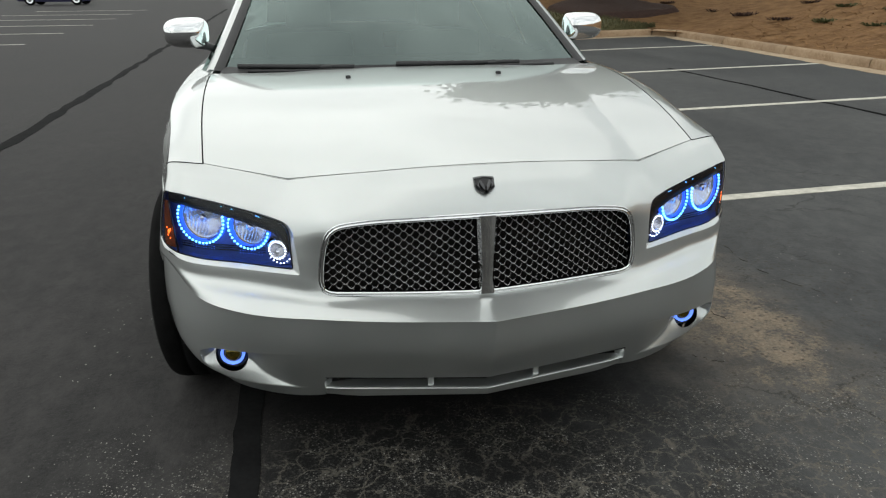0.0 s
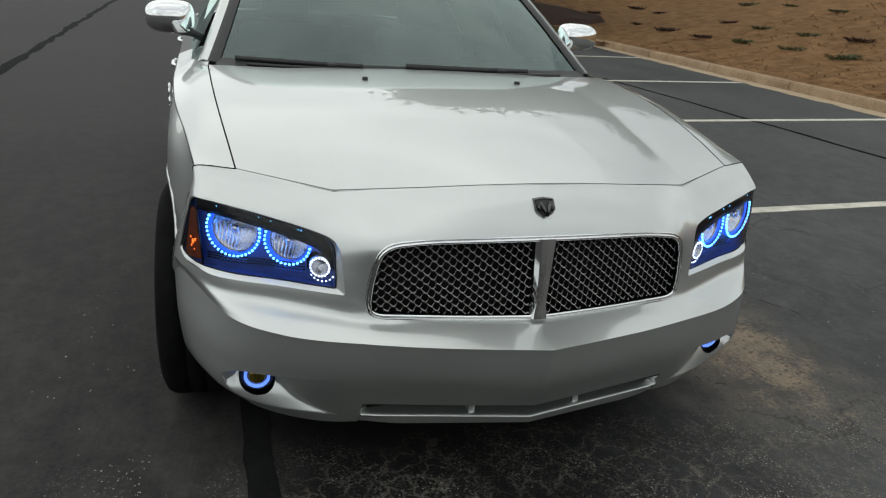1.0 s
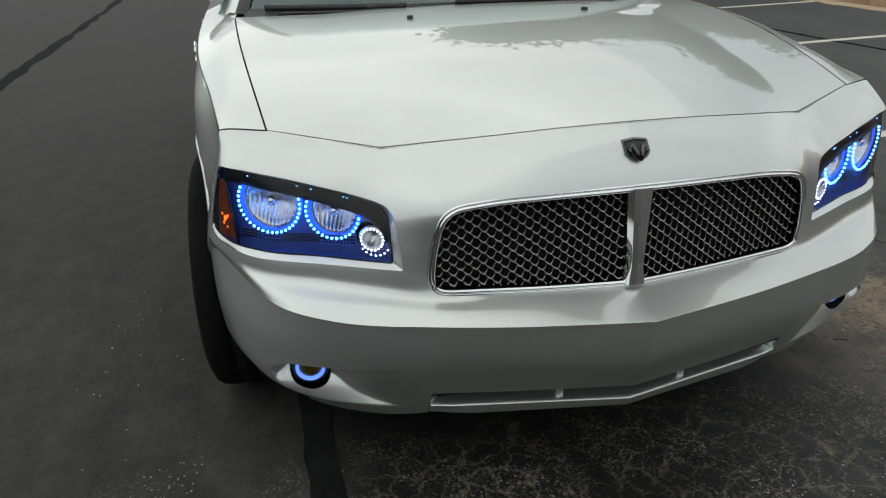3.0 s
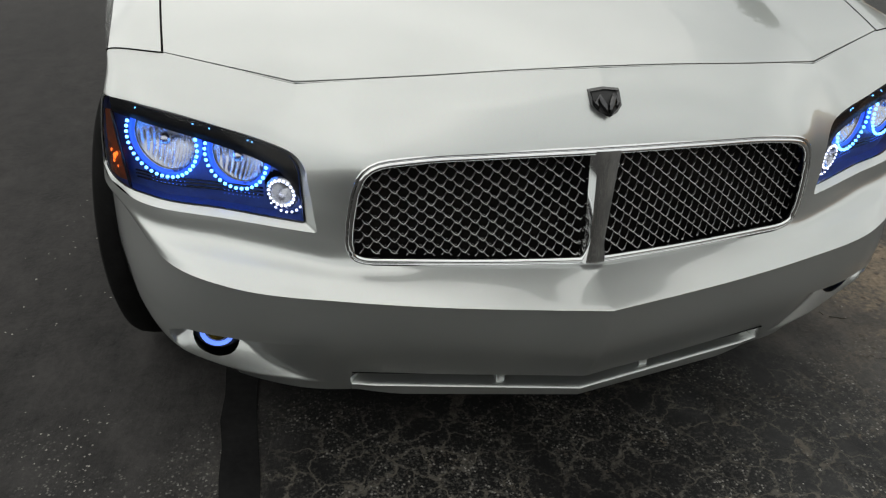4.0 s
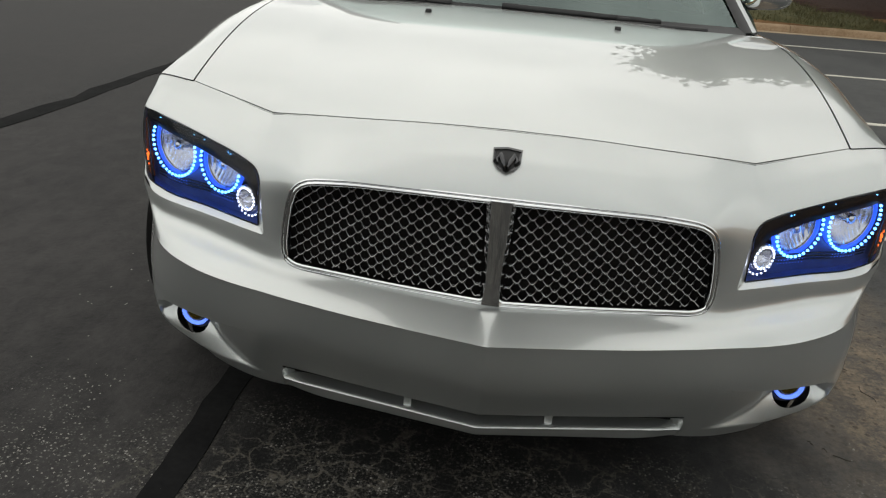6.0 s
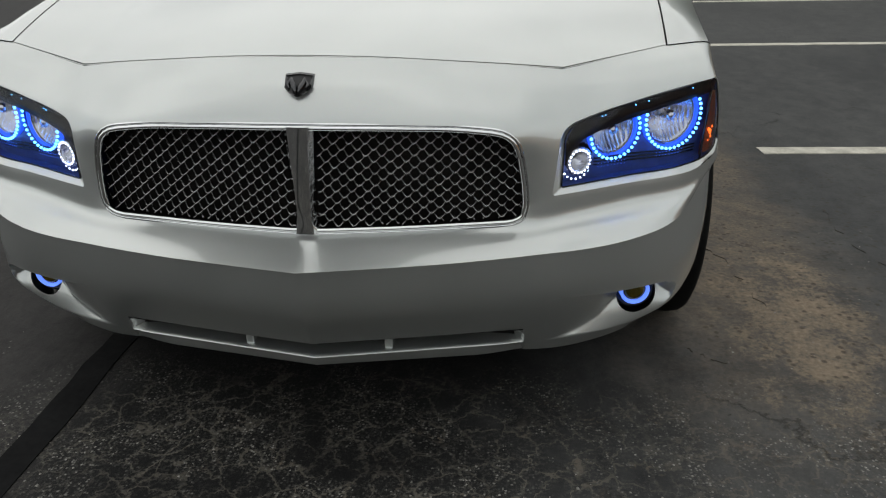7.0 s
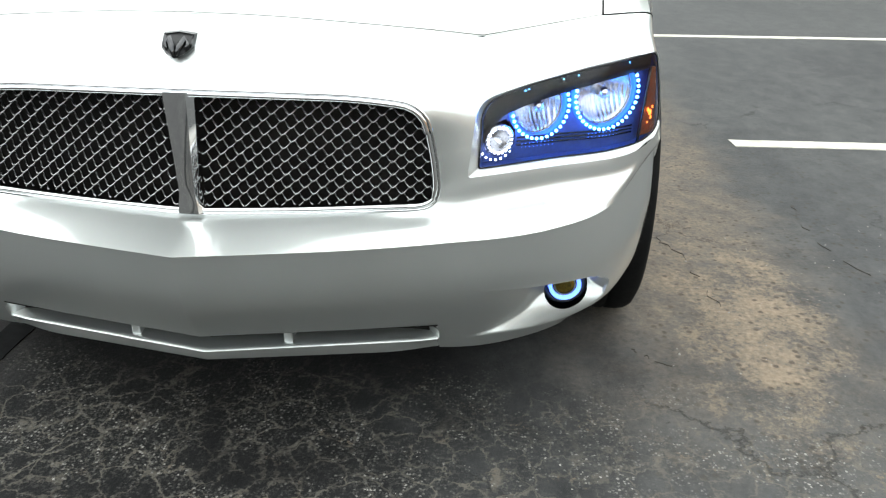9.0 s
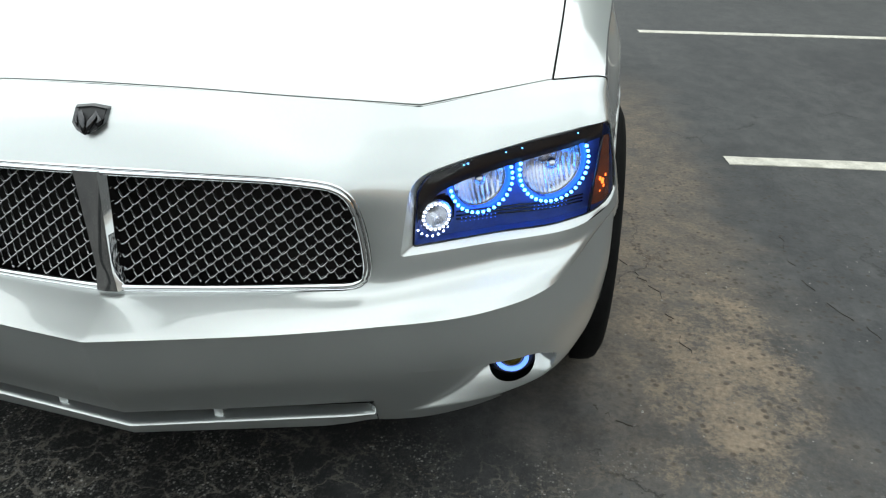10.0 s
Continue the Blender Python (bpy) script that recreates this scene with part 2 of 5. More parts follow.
def round_outline(poly, radius, steps=5):
    """An outline with its corners rounded."""
    out = []
    n = len(poly)
    for i in range(n):
        p, a, b = Vector(poly[i]), Vector(poly[i - 1]), Vector(poly[(i + 1) % n])
        r = radius[i] if isinstance(radius, (list, tuple)) else radius
        ra = min(r, (a - p).length * 0.45)
        rb = min(r, (b - p).length * 0.45)
        s, e = p + (a - p).normalized() * ra, p + (b - p).normalized() * rb
        for k in range(steps + 1):
            t = k / steps
            q = s * (1 - t) ** 2 + p * 2 * t * (1 - t) + e * t * t
            out.append((q.x, q.y))
    return out


def smooth01(a, b, x):
    t = max(0.0, min(1.0, (x - a) / (b - a)))
    return t * t * (3 - 2 * t)


# ---- ground ----
def asphalt_material():
    m, n, l, b = mat_base("asphalt", (0.05, 0.05, 0.05), 0.8, Specular_IOR_Level=0.14)
    co = n.new("ShaderNodeTexCoord")
    sep = n.new("ShaderNodeSeparateXYZ")
    l.new(co.outputs["Object"], sep.inputs["Vector"])
    X, Y = sep.outputs["X"], sep.outputs["Y"]

    def window(v, lo, hi, soft):
        def step(edge, sign):
            r = n.new("ShaderNodeMapRange")
            r.interpolation_type = 'SMOOTHSTEP'
            l.new(v, r.inputs["Value"])
            r.inputs["From Min"].default_value = edge - soft
            r.inputs["From Max"].default_value = edge + soft
            r.inputs["To Min"].default_value = 0.0 if sign > 0 else 1.0
            r.inputs["To Max"].default_value = 1.0 if sign > 0 else 0.0
            return r.outputs["Result"]
        return math_node(n, l, 'MULTIPLY', step(lo, 1), step(hi, -1))

    def times(*factors):
        out = factors[0]
        for f in factors[1:]:
            out = math_node(n, l, 'MULTIPLY', out, f)
        return out

    big = noise_node(n, l, 0.35, 6.0, 0.6)
    mid = noise_node(n, l, 3.0, 6.0, 0.65)
    fine = noise_node(n, l, 60.0, 5.0, 0.7)
    streak = noise_node(n, l, 1.3, 5.0, 0.6, stretch=(1.0, 0.22, 1.0))
    tone = math_node(n, l, 'ADD', math_node(n, l, 'MULTIPLY', big.outputs["Fac"], 0.4), math_node(n, l, 'MULTIPLY', streak.outputs["Fac"], 0.35))
    tone = math_node(n, l, 'ADD', tone, math_node(n, l, 'MULTIPLY', fine.outputs["Fac"], 0.25))
    mottle = noise_node(n, l, 9.0, 9.0, 0.78, stretch=(1.0, 0.6, 1.0))
    tone = math_node(n, l, 'ADD', tone, math_node(n, l, 'MULTIPLY', math_node(n, l, 'SUBTRACT', mottle.outputs["Fac"], 0.5), 0.85))
    fresh = ramp_node(n, l, tone, 0.36, (0.0128, 0.0122, 0.0119), 0.64, (0.050, 0.0475, 0.0460)).outputs["Color"]
    faded = ramp_node(n, l, tone, 0.36, (0.045, 0.046, 0.047), 0.64, (0.094, 0.094, 0.092)).outputs["Color"]
    edge = math_node(n, l, 'ADD', math_node(n, l, 'ADD', X, math_node(n, l, 'MULTIPLY', Y, 0.10)), math_node(n, l, 'MULTIPLY', math_node(n, l, 'SUBTRACT', mid.outputs["Fac"], 0.5), 1.2))
    bay = n.new("ShaderNodeMapRange")
    bay.interpolation_type = 'SMOOTHSTEP'
    l.new(edge, bay.inputs["Value"])
    bay.inputs["From Min"].default_value, bay.inputs["From Max"].default_value = 0.0, 1.3
    # a band of newer, blacker sealer beside the tar strip, plus painted under-car shade
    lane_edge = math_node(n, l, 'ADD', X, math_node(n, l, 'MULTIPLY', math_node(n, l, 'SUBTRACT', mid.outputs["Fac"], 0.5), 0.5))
    sealer_shade = times(window(lane_edge, -0.62, 0.85, 0.14), 0.82)
    fresh = mix_node(n, l, sealer_shade, fresh, (0.004, 0.004, 0.0042))
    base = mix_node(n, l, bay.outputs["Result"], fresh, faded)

    # pale aggregate showing through the worn sealer
    chips = n.new("ShaderNodeTexVoronoi")
    chips.inputs["Scale"].default_value = 150.0
    ragged = n.new("ShaderNodeVectorMath")
    ragged.operation = 'MULTIPLY_ADD'
    l.new(noise_node(n, l, 260.0, 2.0, 0.6).outputs["Color"], ragged.inputs[0])
    ragged.inputs[1].default_value = (0.008, 0.008, 0.0)
    l.new(co.outputs["Object"], ragged.inputs[2])
    l.new(ragged.outputs["Vector"], chips.inputs["Vector"])
    dot = n.new("ShaderNodeMapRange")
    l.new(chips.outputs["Distance"], dot.inputs["Value"])
    dot.inputs["From Min"].default_value, dot.inputs["From Max"].default_value = 0.55, 0.25
    chipsep = n.new("ShaderNodeSeparateColor")
    l.new(chips.outputs["Color"], chipsep.inputs["Color"])
    some = n.new("ShaderNodeMapRange")
    l.new(chipsep.outputs["Red"], some.inputs["Value"])
    some.inputs["From Min"].default_value, some.inputs["From Max"].default_value = 0.52, 0.68
    wear_noise = noise_node(n, l, 4.2, 5.0, 0.7)
    wear = n.new("ShaderNodeMapRange")
    l.new(wear_noise.outputs["Fac"], wear.inputs["Value"])
    wear.inputs["From Min"].default_value, wear.inputs["From Max"].default_value = 0.44, 0.60
    front = window(Y, -15.0, 0.36, 0.2)
    across = window(X, -1.25, 2.6, 0.35)
    chip_mask = times(dot.outputs["Result"], some.outputs["Result"], wear.outputs["Result"], front, across)
    chip_tone = ramp_node(n, l, chipsep.outputs["Green"], 0.25, (0.05, 0.05, 0.047), 0.95, (0.36, 0.345, 0.315)).outputs["Color"]

    # web of fine silt-filled crazing in front of the car
    warp = noise_node(n, l, 7.0, 4.0, 0.6)
    wv = n.new("ShaderNodeVectorMath")
    wv.operation = 'MULTIPLY_ADD'
    l.new(warp.outputs["Color"], wv.inputs[0])
    wv.inputs[1].default_value = (0.14, 0.14, 0.0)
    jag = noise_node(n, l, 42.0, 3.0, 0.65)
    wj = n.new("ShaderNodeVectorMath")
    wj.operation = 'MULTIPLY_ADD'
    l.new(jag.outputs["Color"], wj.inputs[0])
    wj.inputs[1].default_value = (0.03, 0.03, 0.0)
    l.new(co.outputs["Object"], wj.inputs[2])
    l.new(wj.outputs["Vector"], wv.inputs[2])
    craze = n.new("ShaderNodeTexVoronoi")
    craze.feature = 'DISTANCE_TO_EDGE'
    craze.inputs["Scale"].default_value = 14.5
    l.new(wv.outputs["Vector"], craze.inputs["Vector"])
    web = n.new("ShaderNodeMapRange")
    l.new(craze.outputs["Distance"], web.inputs["Value"])
    web.inputs["From Min"].default_value, web.inputs["From Max"].default_value = 0.052, 0.014
    breakup = n.new("ShaderNodeMapRange")
    l.new(mid.outputs["Fac"], breakup.inputs["Value"])
    breakup.inputs["From Min"].default_value, breakup.inputs["From Max"].default_value = 0.36, 0.56
    grain = n.new("ShaderNodeMapRange")
    l.new(noise_node(n, l, 38.0, 3.0, 0.7).outputs["Fac"], grain.inputs["Value"])
    grain.inputs["From Min"].default_value, grain.inputs["From Max"].default_value = 0.36, 0.52
    grain.inputs["To Max"].default_value = 0.85
    area = times(window(Y, -15.0, 0.33, 0.2), window(X, -0.75, 1.7, 0.3))
    web_mask = times(web.outputs["Result"], breakup.outputs["Result"], grain.outputs["Result"], area)
    # crumbs of silt gathered round the web
    halo = n.new("ShaderNodeMapRange")
    l.new(craze.outputs["Distance"], halo.inputs["Value"])
    halo.inputs["From Min"].default_value, halo.inputs["From Max"].default_value = 0.30, 0.02
    crumb = n.new("ShaderNodeMapRange")
    l.new(noise_node(n, l, 95.0, 3.0, 0.75).outputs["Fac"], crumb.inputs["Value"])
    crumb.inputs["From Min"].default_value, crumb.inputs["From Max"].default_value = 0.50, 0.60
    gather = math_node(n, l, 'ADD', times(halo.outputs["Result"], breakup.outputs["Result"], 0.6), times(wear.outputs["Result"], 0.32))
    crumb_mask = times(crumb.outputs["Result"], gather, window(Y, -15.0, 0.36, 0.2), window(X, -0.85, 2.6, 0.3))

    knots_noise = noise_node(n, l, 9.0, 5.0, 0.7)
    lodged = n.new("ShaderNodeMapRange")
    l.new(knots_noise.outputs["Fac"], lodged.inputs["Value"])
    lodged.inputs["From Min"].default_value, lodged.inputs["From Max"].default_value = 0.56, 0.66
    lodged_mask = times(lodged.outputs["Result"], halo.outputs["Result"], crumb.outputs["Result"], window(Y, -15.0, 0.36, 0.2), window(X, -0.4, 2.4, 0.4), 0.8)

    # long dark cracks
    crack = n.new("ShaderNodeTexVoronoi")
    crack.feature = 'DISTANCE_TO_EDGE'
    crack.inputs["Scale"].default_value = 1.15
    wv2 = n.new("ShaderNodeVectorMath")
    wv2.operation = 'MULTIPLY_ADD'
    l.new(mid.outputs["Color"], wv2.inputs[0])
    wv2.inputs[1].default_value = (0.5, 0.5, 0.0)
    l.new(co.outputs["Object"], wv2.inputs[2])
    l.new(wv2.outputs["Vector"], crack.inputs["Vector"])
    line = n.new("ShaderNodeMapRange")
    l.new(crack.outputs["Distance"], line.inputs["Value"])
    line.inputs["From Min"].default_value, line.inputs["From Max"].default_value = 0.007, 0.002
    gaps = n.new("ShaderNodeMapRange")
    l.new(streak.outputs["Fac"], gaps.inputs["Value"])
    gaps.inputs["From Min"].default_value, gaps.inputs["From Max"].default_value = 0.45, 0.55
    crack_mask = times(line.outputs["Result"], gaps.outputs["Result"], window(X, 0.4, 4.5, 0.3), window(Y, -2.5, 3.5, 0.4))

    # patch of washed-out sandy silt beside the car
    silt_noise = noise_node(n, l, 6.5, 10.0, 0.8)
    sand = noise_node(n, l, 70.0, 4.0, 0.75)

    def span(v, lo, hi, to=1.0):
        r = n.new("ShaderNodeMapRange")
        l.new(v, r.inputs["Value"])
        r.inputs["From Min"].default_value, r.inputs["From Max"].default_value = lo, hi
        r.inputs["To Max"].default_value = to
        return r.outputs["Result"]

    # thin brown film, then the thicker pale deposit lying in it
    wander = math_node(n, l, 'ADD', X, math_node(n, l, 'MULTIPLY', math_node(n, l, 'SUBTRACT', mid.outputs["Fac"], 0.5), 0.7))
    film = times(window(wander, 0.88, 1.50, 0.24), window(Y, 0.50, 3.8, 0.6), span(silt_noise.outputs["Fac"], 0.30, 0.62), span(sand.outputs["Fac"], 0.20, 0.50), 0.86)
    dx = math_node(n, l, 'DIVIDE', math_node(n, l, 'SUBTRACT', X, math_node(n, l, 'ADD', 1.22, math_node(n, l, 'MULTIPLY', Y, 0.12))), 0.27)
    dy = math_node(n, l, 'DIVIDE', math_node(n, l, 'SUBTRACT', Y, 0.75), 0.62)
    rr = math_node(n, l, 'ADD', math_node(n, l, 'MULTIPLY', dx, dx), math_node(n, l, 'MULTIPLY', dy, dy))
    core = math_node(n, l, 'SUBTRACT', 0.95, math_node(n, l, 'MULTIPLY', rr, 0.75))
    core = math_node(n, l, 'ADD', core, math_node(n, l, 'MULTIPLY', math_node(n, l, 'SUBTRACT', silt_noise.outputs["Fac"], 0.5), 3.4))
    core = math_node(n, l, 'ADD', core, math_node(n, l, 'MULTIPLY', math_node(n, l, 'SUBTRACT', sand.outputs["Fac"], 0.5), 1.3))
    deposit = span(core, 0.50, 1.15, 0.64)
    pits = n.new("ShaderNodeTexVoronoi")
    pits.inputs["Scale"].default_value = 42.0
    l.new(ragged.outputs["Vector"], pits.inputs["Vector"])
    pit_sep = n.new("ShaderNodeSeparateColor")
    l.new(pits.outputs["Color"], pit_sep.inputs["Color"])
    pit_mask = times(span(pits.outputs["Distance"], 0.42, 0.22), span(pit_sep.outputs["Red"], 0.66, 0.74), span(silt_noise.outputs["Fac"], 0.36, 0.5), window(X, 0.9, 2.2, 0.3), window(Y, 0.0, 2.6, 0.4), 0.75)
    film_tone = ramp_node(n, l, fine.outputs["Fac"], 0.3, (0.160, 0.125, 0.090), 0.7, (0.29, 0.228, 0.165)).outputs["Color"]
    silt_tone = ramp_node(n, l, fine.outputs["Fac"], 0.3, (0.20, 0.152, 0.105), 0.7, (0.40, 0.315, 0.225)).outputs["Color"]

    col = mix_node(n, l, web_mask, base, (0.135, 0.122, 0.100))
    col = mix_node(n, l, crumb_mask, col, (0.105, 0.10, 0.087))
    col = mix_node(n, l, lodged_mask, col, (0.17, 0.132, 0.094))
    col = mix_node(n, l, film, col, film_tone)
    col = mix_node(n, l, deposit, col, silt_tone)
    col = mix_node(n, l, pit_mask, col, (0.05, 0.042, 0.034))
    col = mix_node(n, l, chip_mask, col, chip_tone)
    col = mix_node(n, l, times(crack_mask, 0.45), col, (0.014, 0.012, 0.010))
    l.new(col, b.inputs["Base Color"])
    rough = ramp_node(n, l, tone, 0.3, (0.62, 0.62, 0.62), 0.7, (0.85, 0.85, 0.85))
    l.new(rough.outputs["Color"], b.inputs["Roughness"])
    h = math_node(n, l, 'ADD', fine.outputs["Fac"], math_node(n, l, 'MULTIPLY', math_node(n, l, 'ADD', chip_mask, crumb_mask), 0.5))
    h = math_node(n, l, 'SUBTRACT', h, math_node(n, l, 'MULTIPLY', crack_mask, 1.5))
    h = math_node(n, l, 'ADD', h, math_node(n, l, 'MULTIPLY', deposit, math_node(n, l, 'MULTIPLY', silt_noise.outputs["Fac"], 1.6)))
    bump_node(n, l, h, 0.55, 0.006, b)
    return m


M_ASPHALT = asphalt_material()
M_TAR = varied("crack_sealer", (0.003, 0.003, 0.0032), (0.006, 0.006, 0.006), 6.0, 0.9, 0.0, 0.3, 0.003, Specular_IOR_Level=0.05)
M_TAR_WORN = varied("worn_tar", (0.008, 0.008, 0.0082), (0.017, 0.017, 0.017), 6.0, 0.9, 0.0, 0.3, 0.003, Specular_IOR_Level=0.05)
M_CRACK = varied("crack_dirt", (0.026, 0.023, 0.019), (0.06, 0.051, 0.04), 30.0, 0.95)
M_LINE = varied("worn_line_paint", (0.38, 0.36, 0.30), (0.70, 0.665, 0.58), 9.0, 0.7, 0.0, 0.3, 0.002)
M_KERB = varied("stained_concrete", (0.24, 0.155, 0.085), (0.42, 0.30, 0.19), 2.4, 0.85, 0.0, 0.5, 0.006)
M_SAND = varied("gutter_sand", (0.33, 0.24, 0.15), (0.45, 0.35, 0.24), 5.0, 0.95, 0.0, 0.4, 0.004)
M_STRAW = varied("pine_straw", (0.125, 0.064, 0.028), (0.27, 0.155, 0.072), 3.2, 0.95, 0.0, 1.0, 0.03, Specular_IOR_Level=0.15)
M_PALE_BANK = varied("dry_straw", (0.36, 0.26, 0.14), (0.50, 0.38, 0.23), 1.6, 0.95, 0.0, 0.8, 0.03)
M_MULCH = varied("dark_mulch", (0.028, 0.014, 0.010), (0.07, 0.035, 0.024), 14.0, 0.95, 0.0, 1.0, 0.03)
M_GRASS = varied("short_grass", (0.045, 0.05, 0.016), (0.12, 0.105, 0.045), 6.0, 0.9, 0.0, 1.0, 0.03)
M_LEAF = varied("leaf_green", (0.035, 0.06, 0.02), (0.08, 0.11, 0.035), 5.0, 0.7)
M_BARK = varied("tree_bark", (0.10, 0.075, 0.055), (0.2, 0.16, 0.12), 9.0, 0.9, 0.0, 0.8, 0.02, (1, 1, 0.2))
M_SHRUB = varied("shrub_green", (0.035, 0.05, 0.018), (0.085, 0.10, 0.036), 9.0, 0.8)

bm = bmesh.new()
bmesh.ops.create_grid(bm, x_segments=2, y_segments=2, size=1.0, matrix=Matrix.Diagonal((900, 900, 1, 1)))
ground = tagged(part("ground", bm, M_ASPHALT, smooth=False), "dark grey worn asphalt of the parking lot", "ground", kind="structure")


def strip(path, width, z, jitter=0.0, step=0.25):
    """A flat band with thickness along a path on the ground, with uneven edges."""
    b = bmesh.new()
    pts = []
    for (x0, y0), (x1, y1) in zip(path, path[1:]):
        n = max(2, int(math.hypot(x1 - x0, y1 - y0) / step))
        pts += [(x0 + (x1 - x0) * k / n, y0 + (y1 - y0) * k / n) for k in range(n)]
    pts.append(path[-1])
    rows = []
    for i, (x, y) in enumerate(pts):
        a, c = pts[max(0, i - 1)], pts[min(len(pts) - 1, i + 1)]
        t = Vector((c[0] - a[0], c[1] - a[1])).normalized()
        w0 = width / 2 + random.uniform(-jitter, jitter)
        w1 = width / 2 + random.uniform(-jitter, jitter)
        rows.append([(x - t.y * w0, y + t.x * w0, 0.0), (x - t.y * w0, y + t.x * w0, z), (x + t.y * w1, y - t.x * w1, z), (x + t.y * w1, y - t.x * w1, 0.0)])
    add_grid(b, np.array(rows))
    return b


# parking lines on the car's side of the kerb
for y0, slope in ((2.42, 0.055), (5.50, 0.09), (8.66, 0.115), (12.2, 0.14), (-0.7, 0.05)):
    xa = 1.72 if y0 > 0 else 4.5
    x1 = 7.75 + 0.075 * (y0 - 4)
    tagged(part("parking_line", strip([(xa, y0 + slope * xa), (x1, y0 + slope * x1)], 0.105, 0.004, 0.003, 0.12), M_LINE, smooth=False), "worn white painted parking line on asphalt", "parking line", "parking lines beside the car", "structure")
# parking lines over on the far side
for k in range(8):
    y0 = 10.2 + 3.6 * k + 0.1 * k * k
    tagged(part("parking_line", strip([(-13.0, y0 + 0.15), (-6.25 - 0.2 * k, y0)], 0.12, 0.004, 0.004, 0.2), M_LINE, smooth=False), "faded white parking line on distant asphalt", "parking line", "far parking lines", "structure")
# sealed joints
wob = lambda a, b, n, amp: [(a[0] + (b[0] - a[0]) * k / n + random.uniform(-amp, amp), a[1] + (b[1] - a[1]) * k / n) for k in range(n + 1)]
tagged(part("sealed_joint", strip(wob((-2.98, 2.4), (-3.75, 40.0), 60, 0.025), 0.12, 0.003, 0.03), M_TAR_WORN, smooth=False), "black tar sealed joint across the asphalt", "joint", kind="structure")
tagged(part("sealed_joint", strip(wob((5.6, 2.6), (5.42, 9.6), 16, 0.03), 0.06, 0.003, 0.012), M_TAR, smooth=False), "thin dark sealed joint between parking bays", "joint", kind="structure")
tagged(part("sealed_joint", strip(wob((-0.70, 1.5), (-0.76, -16.0), 96, 0.004), 0.085, 0.003, 0.004, 0.12), M_TAR_WORN, smooth=False), "black tar strip running under the car", "joint", kind="structure")

# open cracks in the bay
for path in ([(1.73, 1.69), (1.70, 1.48), (1.71, 1.29), (1.77, 1.13), (1.84, .98)],
             [(.93, .59), (.97, .56), (1.02, .52), (1.09, .50)],
             [(1.09, 1.45), (1.14, 1.30), (1.20, 1.20), (1.21, 1.0), (1.24, .82)]):
    rough_path = []
    for (xa, ya), (xb, yb) in zip(path, path[1:]):
        rough_path += [(xa + (xb - xa) * k / 6 + random.uniform(-.013, .013), ya + (yb - ya) * k / 6 + random.uniform(-.006, .006)) for k in range(6)]
    for start in range(0, len(rough_path) - 3, 5):
        piece = rough_path[start:start + random.choice((3, 4, 5))]
        tagged(part("crack", strip(piece, .0011, .0022, .0010, .012), M_CRACK, smooth=False), "thin broken dark crack in the worn asphalt", "crack", kind="structure")

# kerb along the side and the back
KERB = [(7.35, -6.0), (8.12, 4.0), (8.80, 15.9), (8.45, 16.45), (3.0, 15.3), (1.3, 14.95), (0.75, 15.5), (0.6, 40.0)]


def offset_path(path, d):
    out = []
    for i, p in enumerate(path):
        a, c = Vector(path[max(0, i - 1)]), Vector(path[min(len(path) - 1, i + 1)])
        t = (c - a).normalized()
        out.append((p[0] + t.y * d, p[1] - t.x * d))
    return out


def kerb_block(a, c):
    """One cast length of kerb between two plan points."""
    b = bmesh.new()
    a, c = Vector((*a, 0)), Vector((*c, 0))
    t = (c - a).normalized()
    a, c = a + t * 0.006, c - t * 0.006
    o = Vector((t.y, -t.x, 0))
    prof = [(0.0, -0.05), (0.012, 0.10), (0.03, 0.138), (0.06, 0.15), (0.15, 0.152), (0.165, 0.14), (0.17, -0.05)]
    rows = [[tuple(q + o * u + Vector((0, 0, h))) for u, h in prof] for q in (a, c)]
    add_grid(b, np.array(rows))
    b.faces.new([b.verts.new(p) for p in rows[0]])
    b.faces.new([b.verts.new(p) for p in rows[1]][::-1])
    return tidy(b)


def along(path, step):
    pts = [Vector(path[0])]
    for a, c in zip(path, path[1:]):
        a, c = Vector(a), Vector(c)
        n = max(1, round((c - a).length / step))
        pts += [a + (c - a) * k / n for k in range(1, n + 1)]
    return pts


kerb = empty_thing("kerb", "tan stained concrete kerb round the parking lot", "kerb", kind="structure")
kp = along(KERB, 2.6)
for a, c in zip(kp, kp[1:]):
    part("kerb_block", kerb_block(a, c), M_KERB, kerb)
tagged(part("gutter", strip([tuple(p) for p in offset_path(KERB, -0.15)], 0.34, 0.006, 0.05, 0.3), M_SAND, smooth=False), "sand washed along the foot of the kerb", "gutter", kind="structure")


# bank behind the kerb
def bank_height(d):
    return 0.13 + 0.19 * max(0.0, d - 0.2)


def signed_kerb(x, y):
    """Distance behind the side and back kerbs."""
    side = x - (8.29 + 0.062 * (y - 4.0))
    back = (y - (15.45 + 0.2 * (x - 3.0))) * 0.98
    return max(side, min(back, x - 0.75))


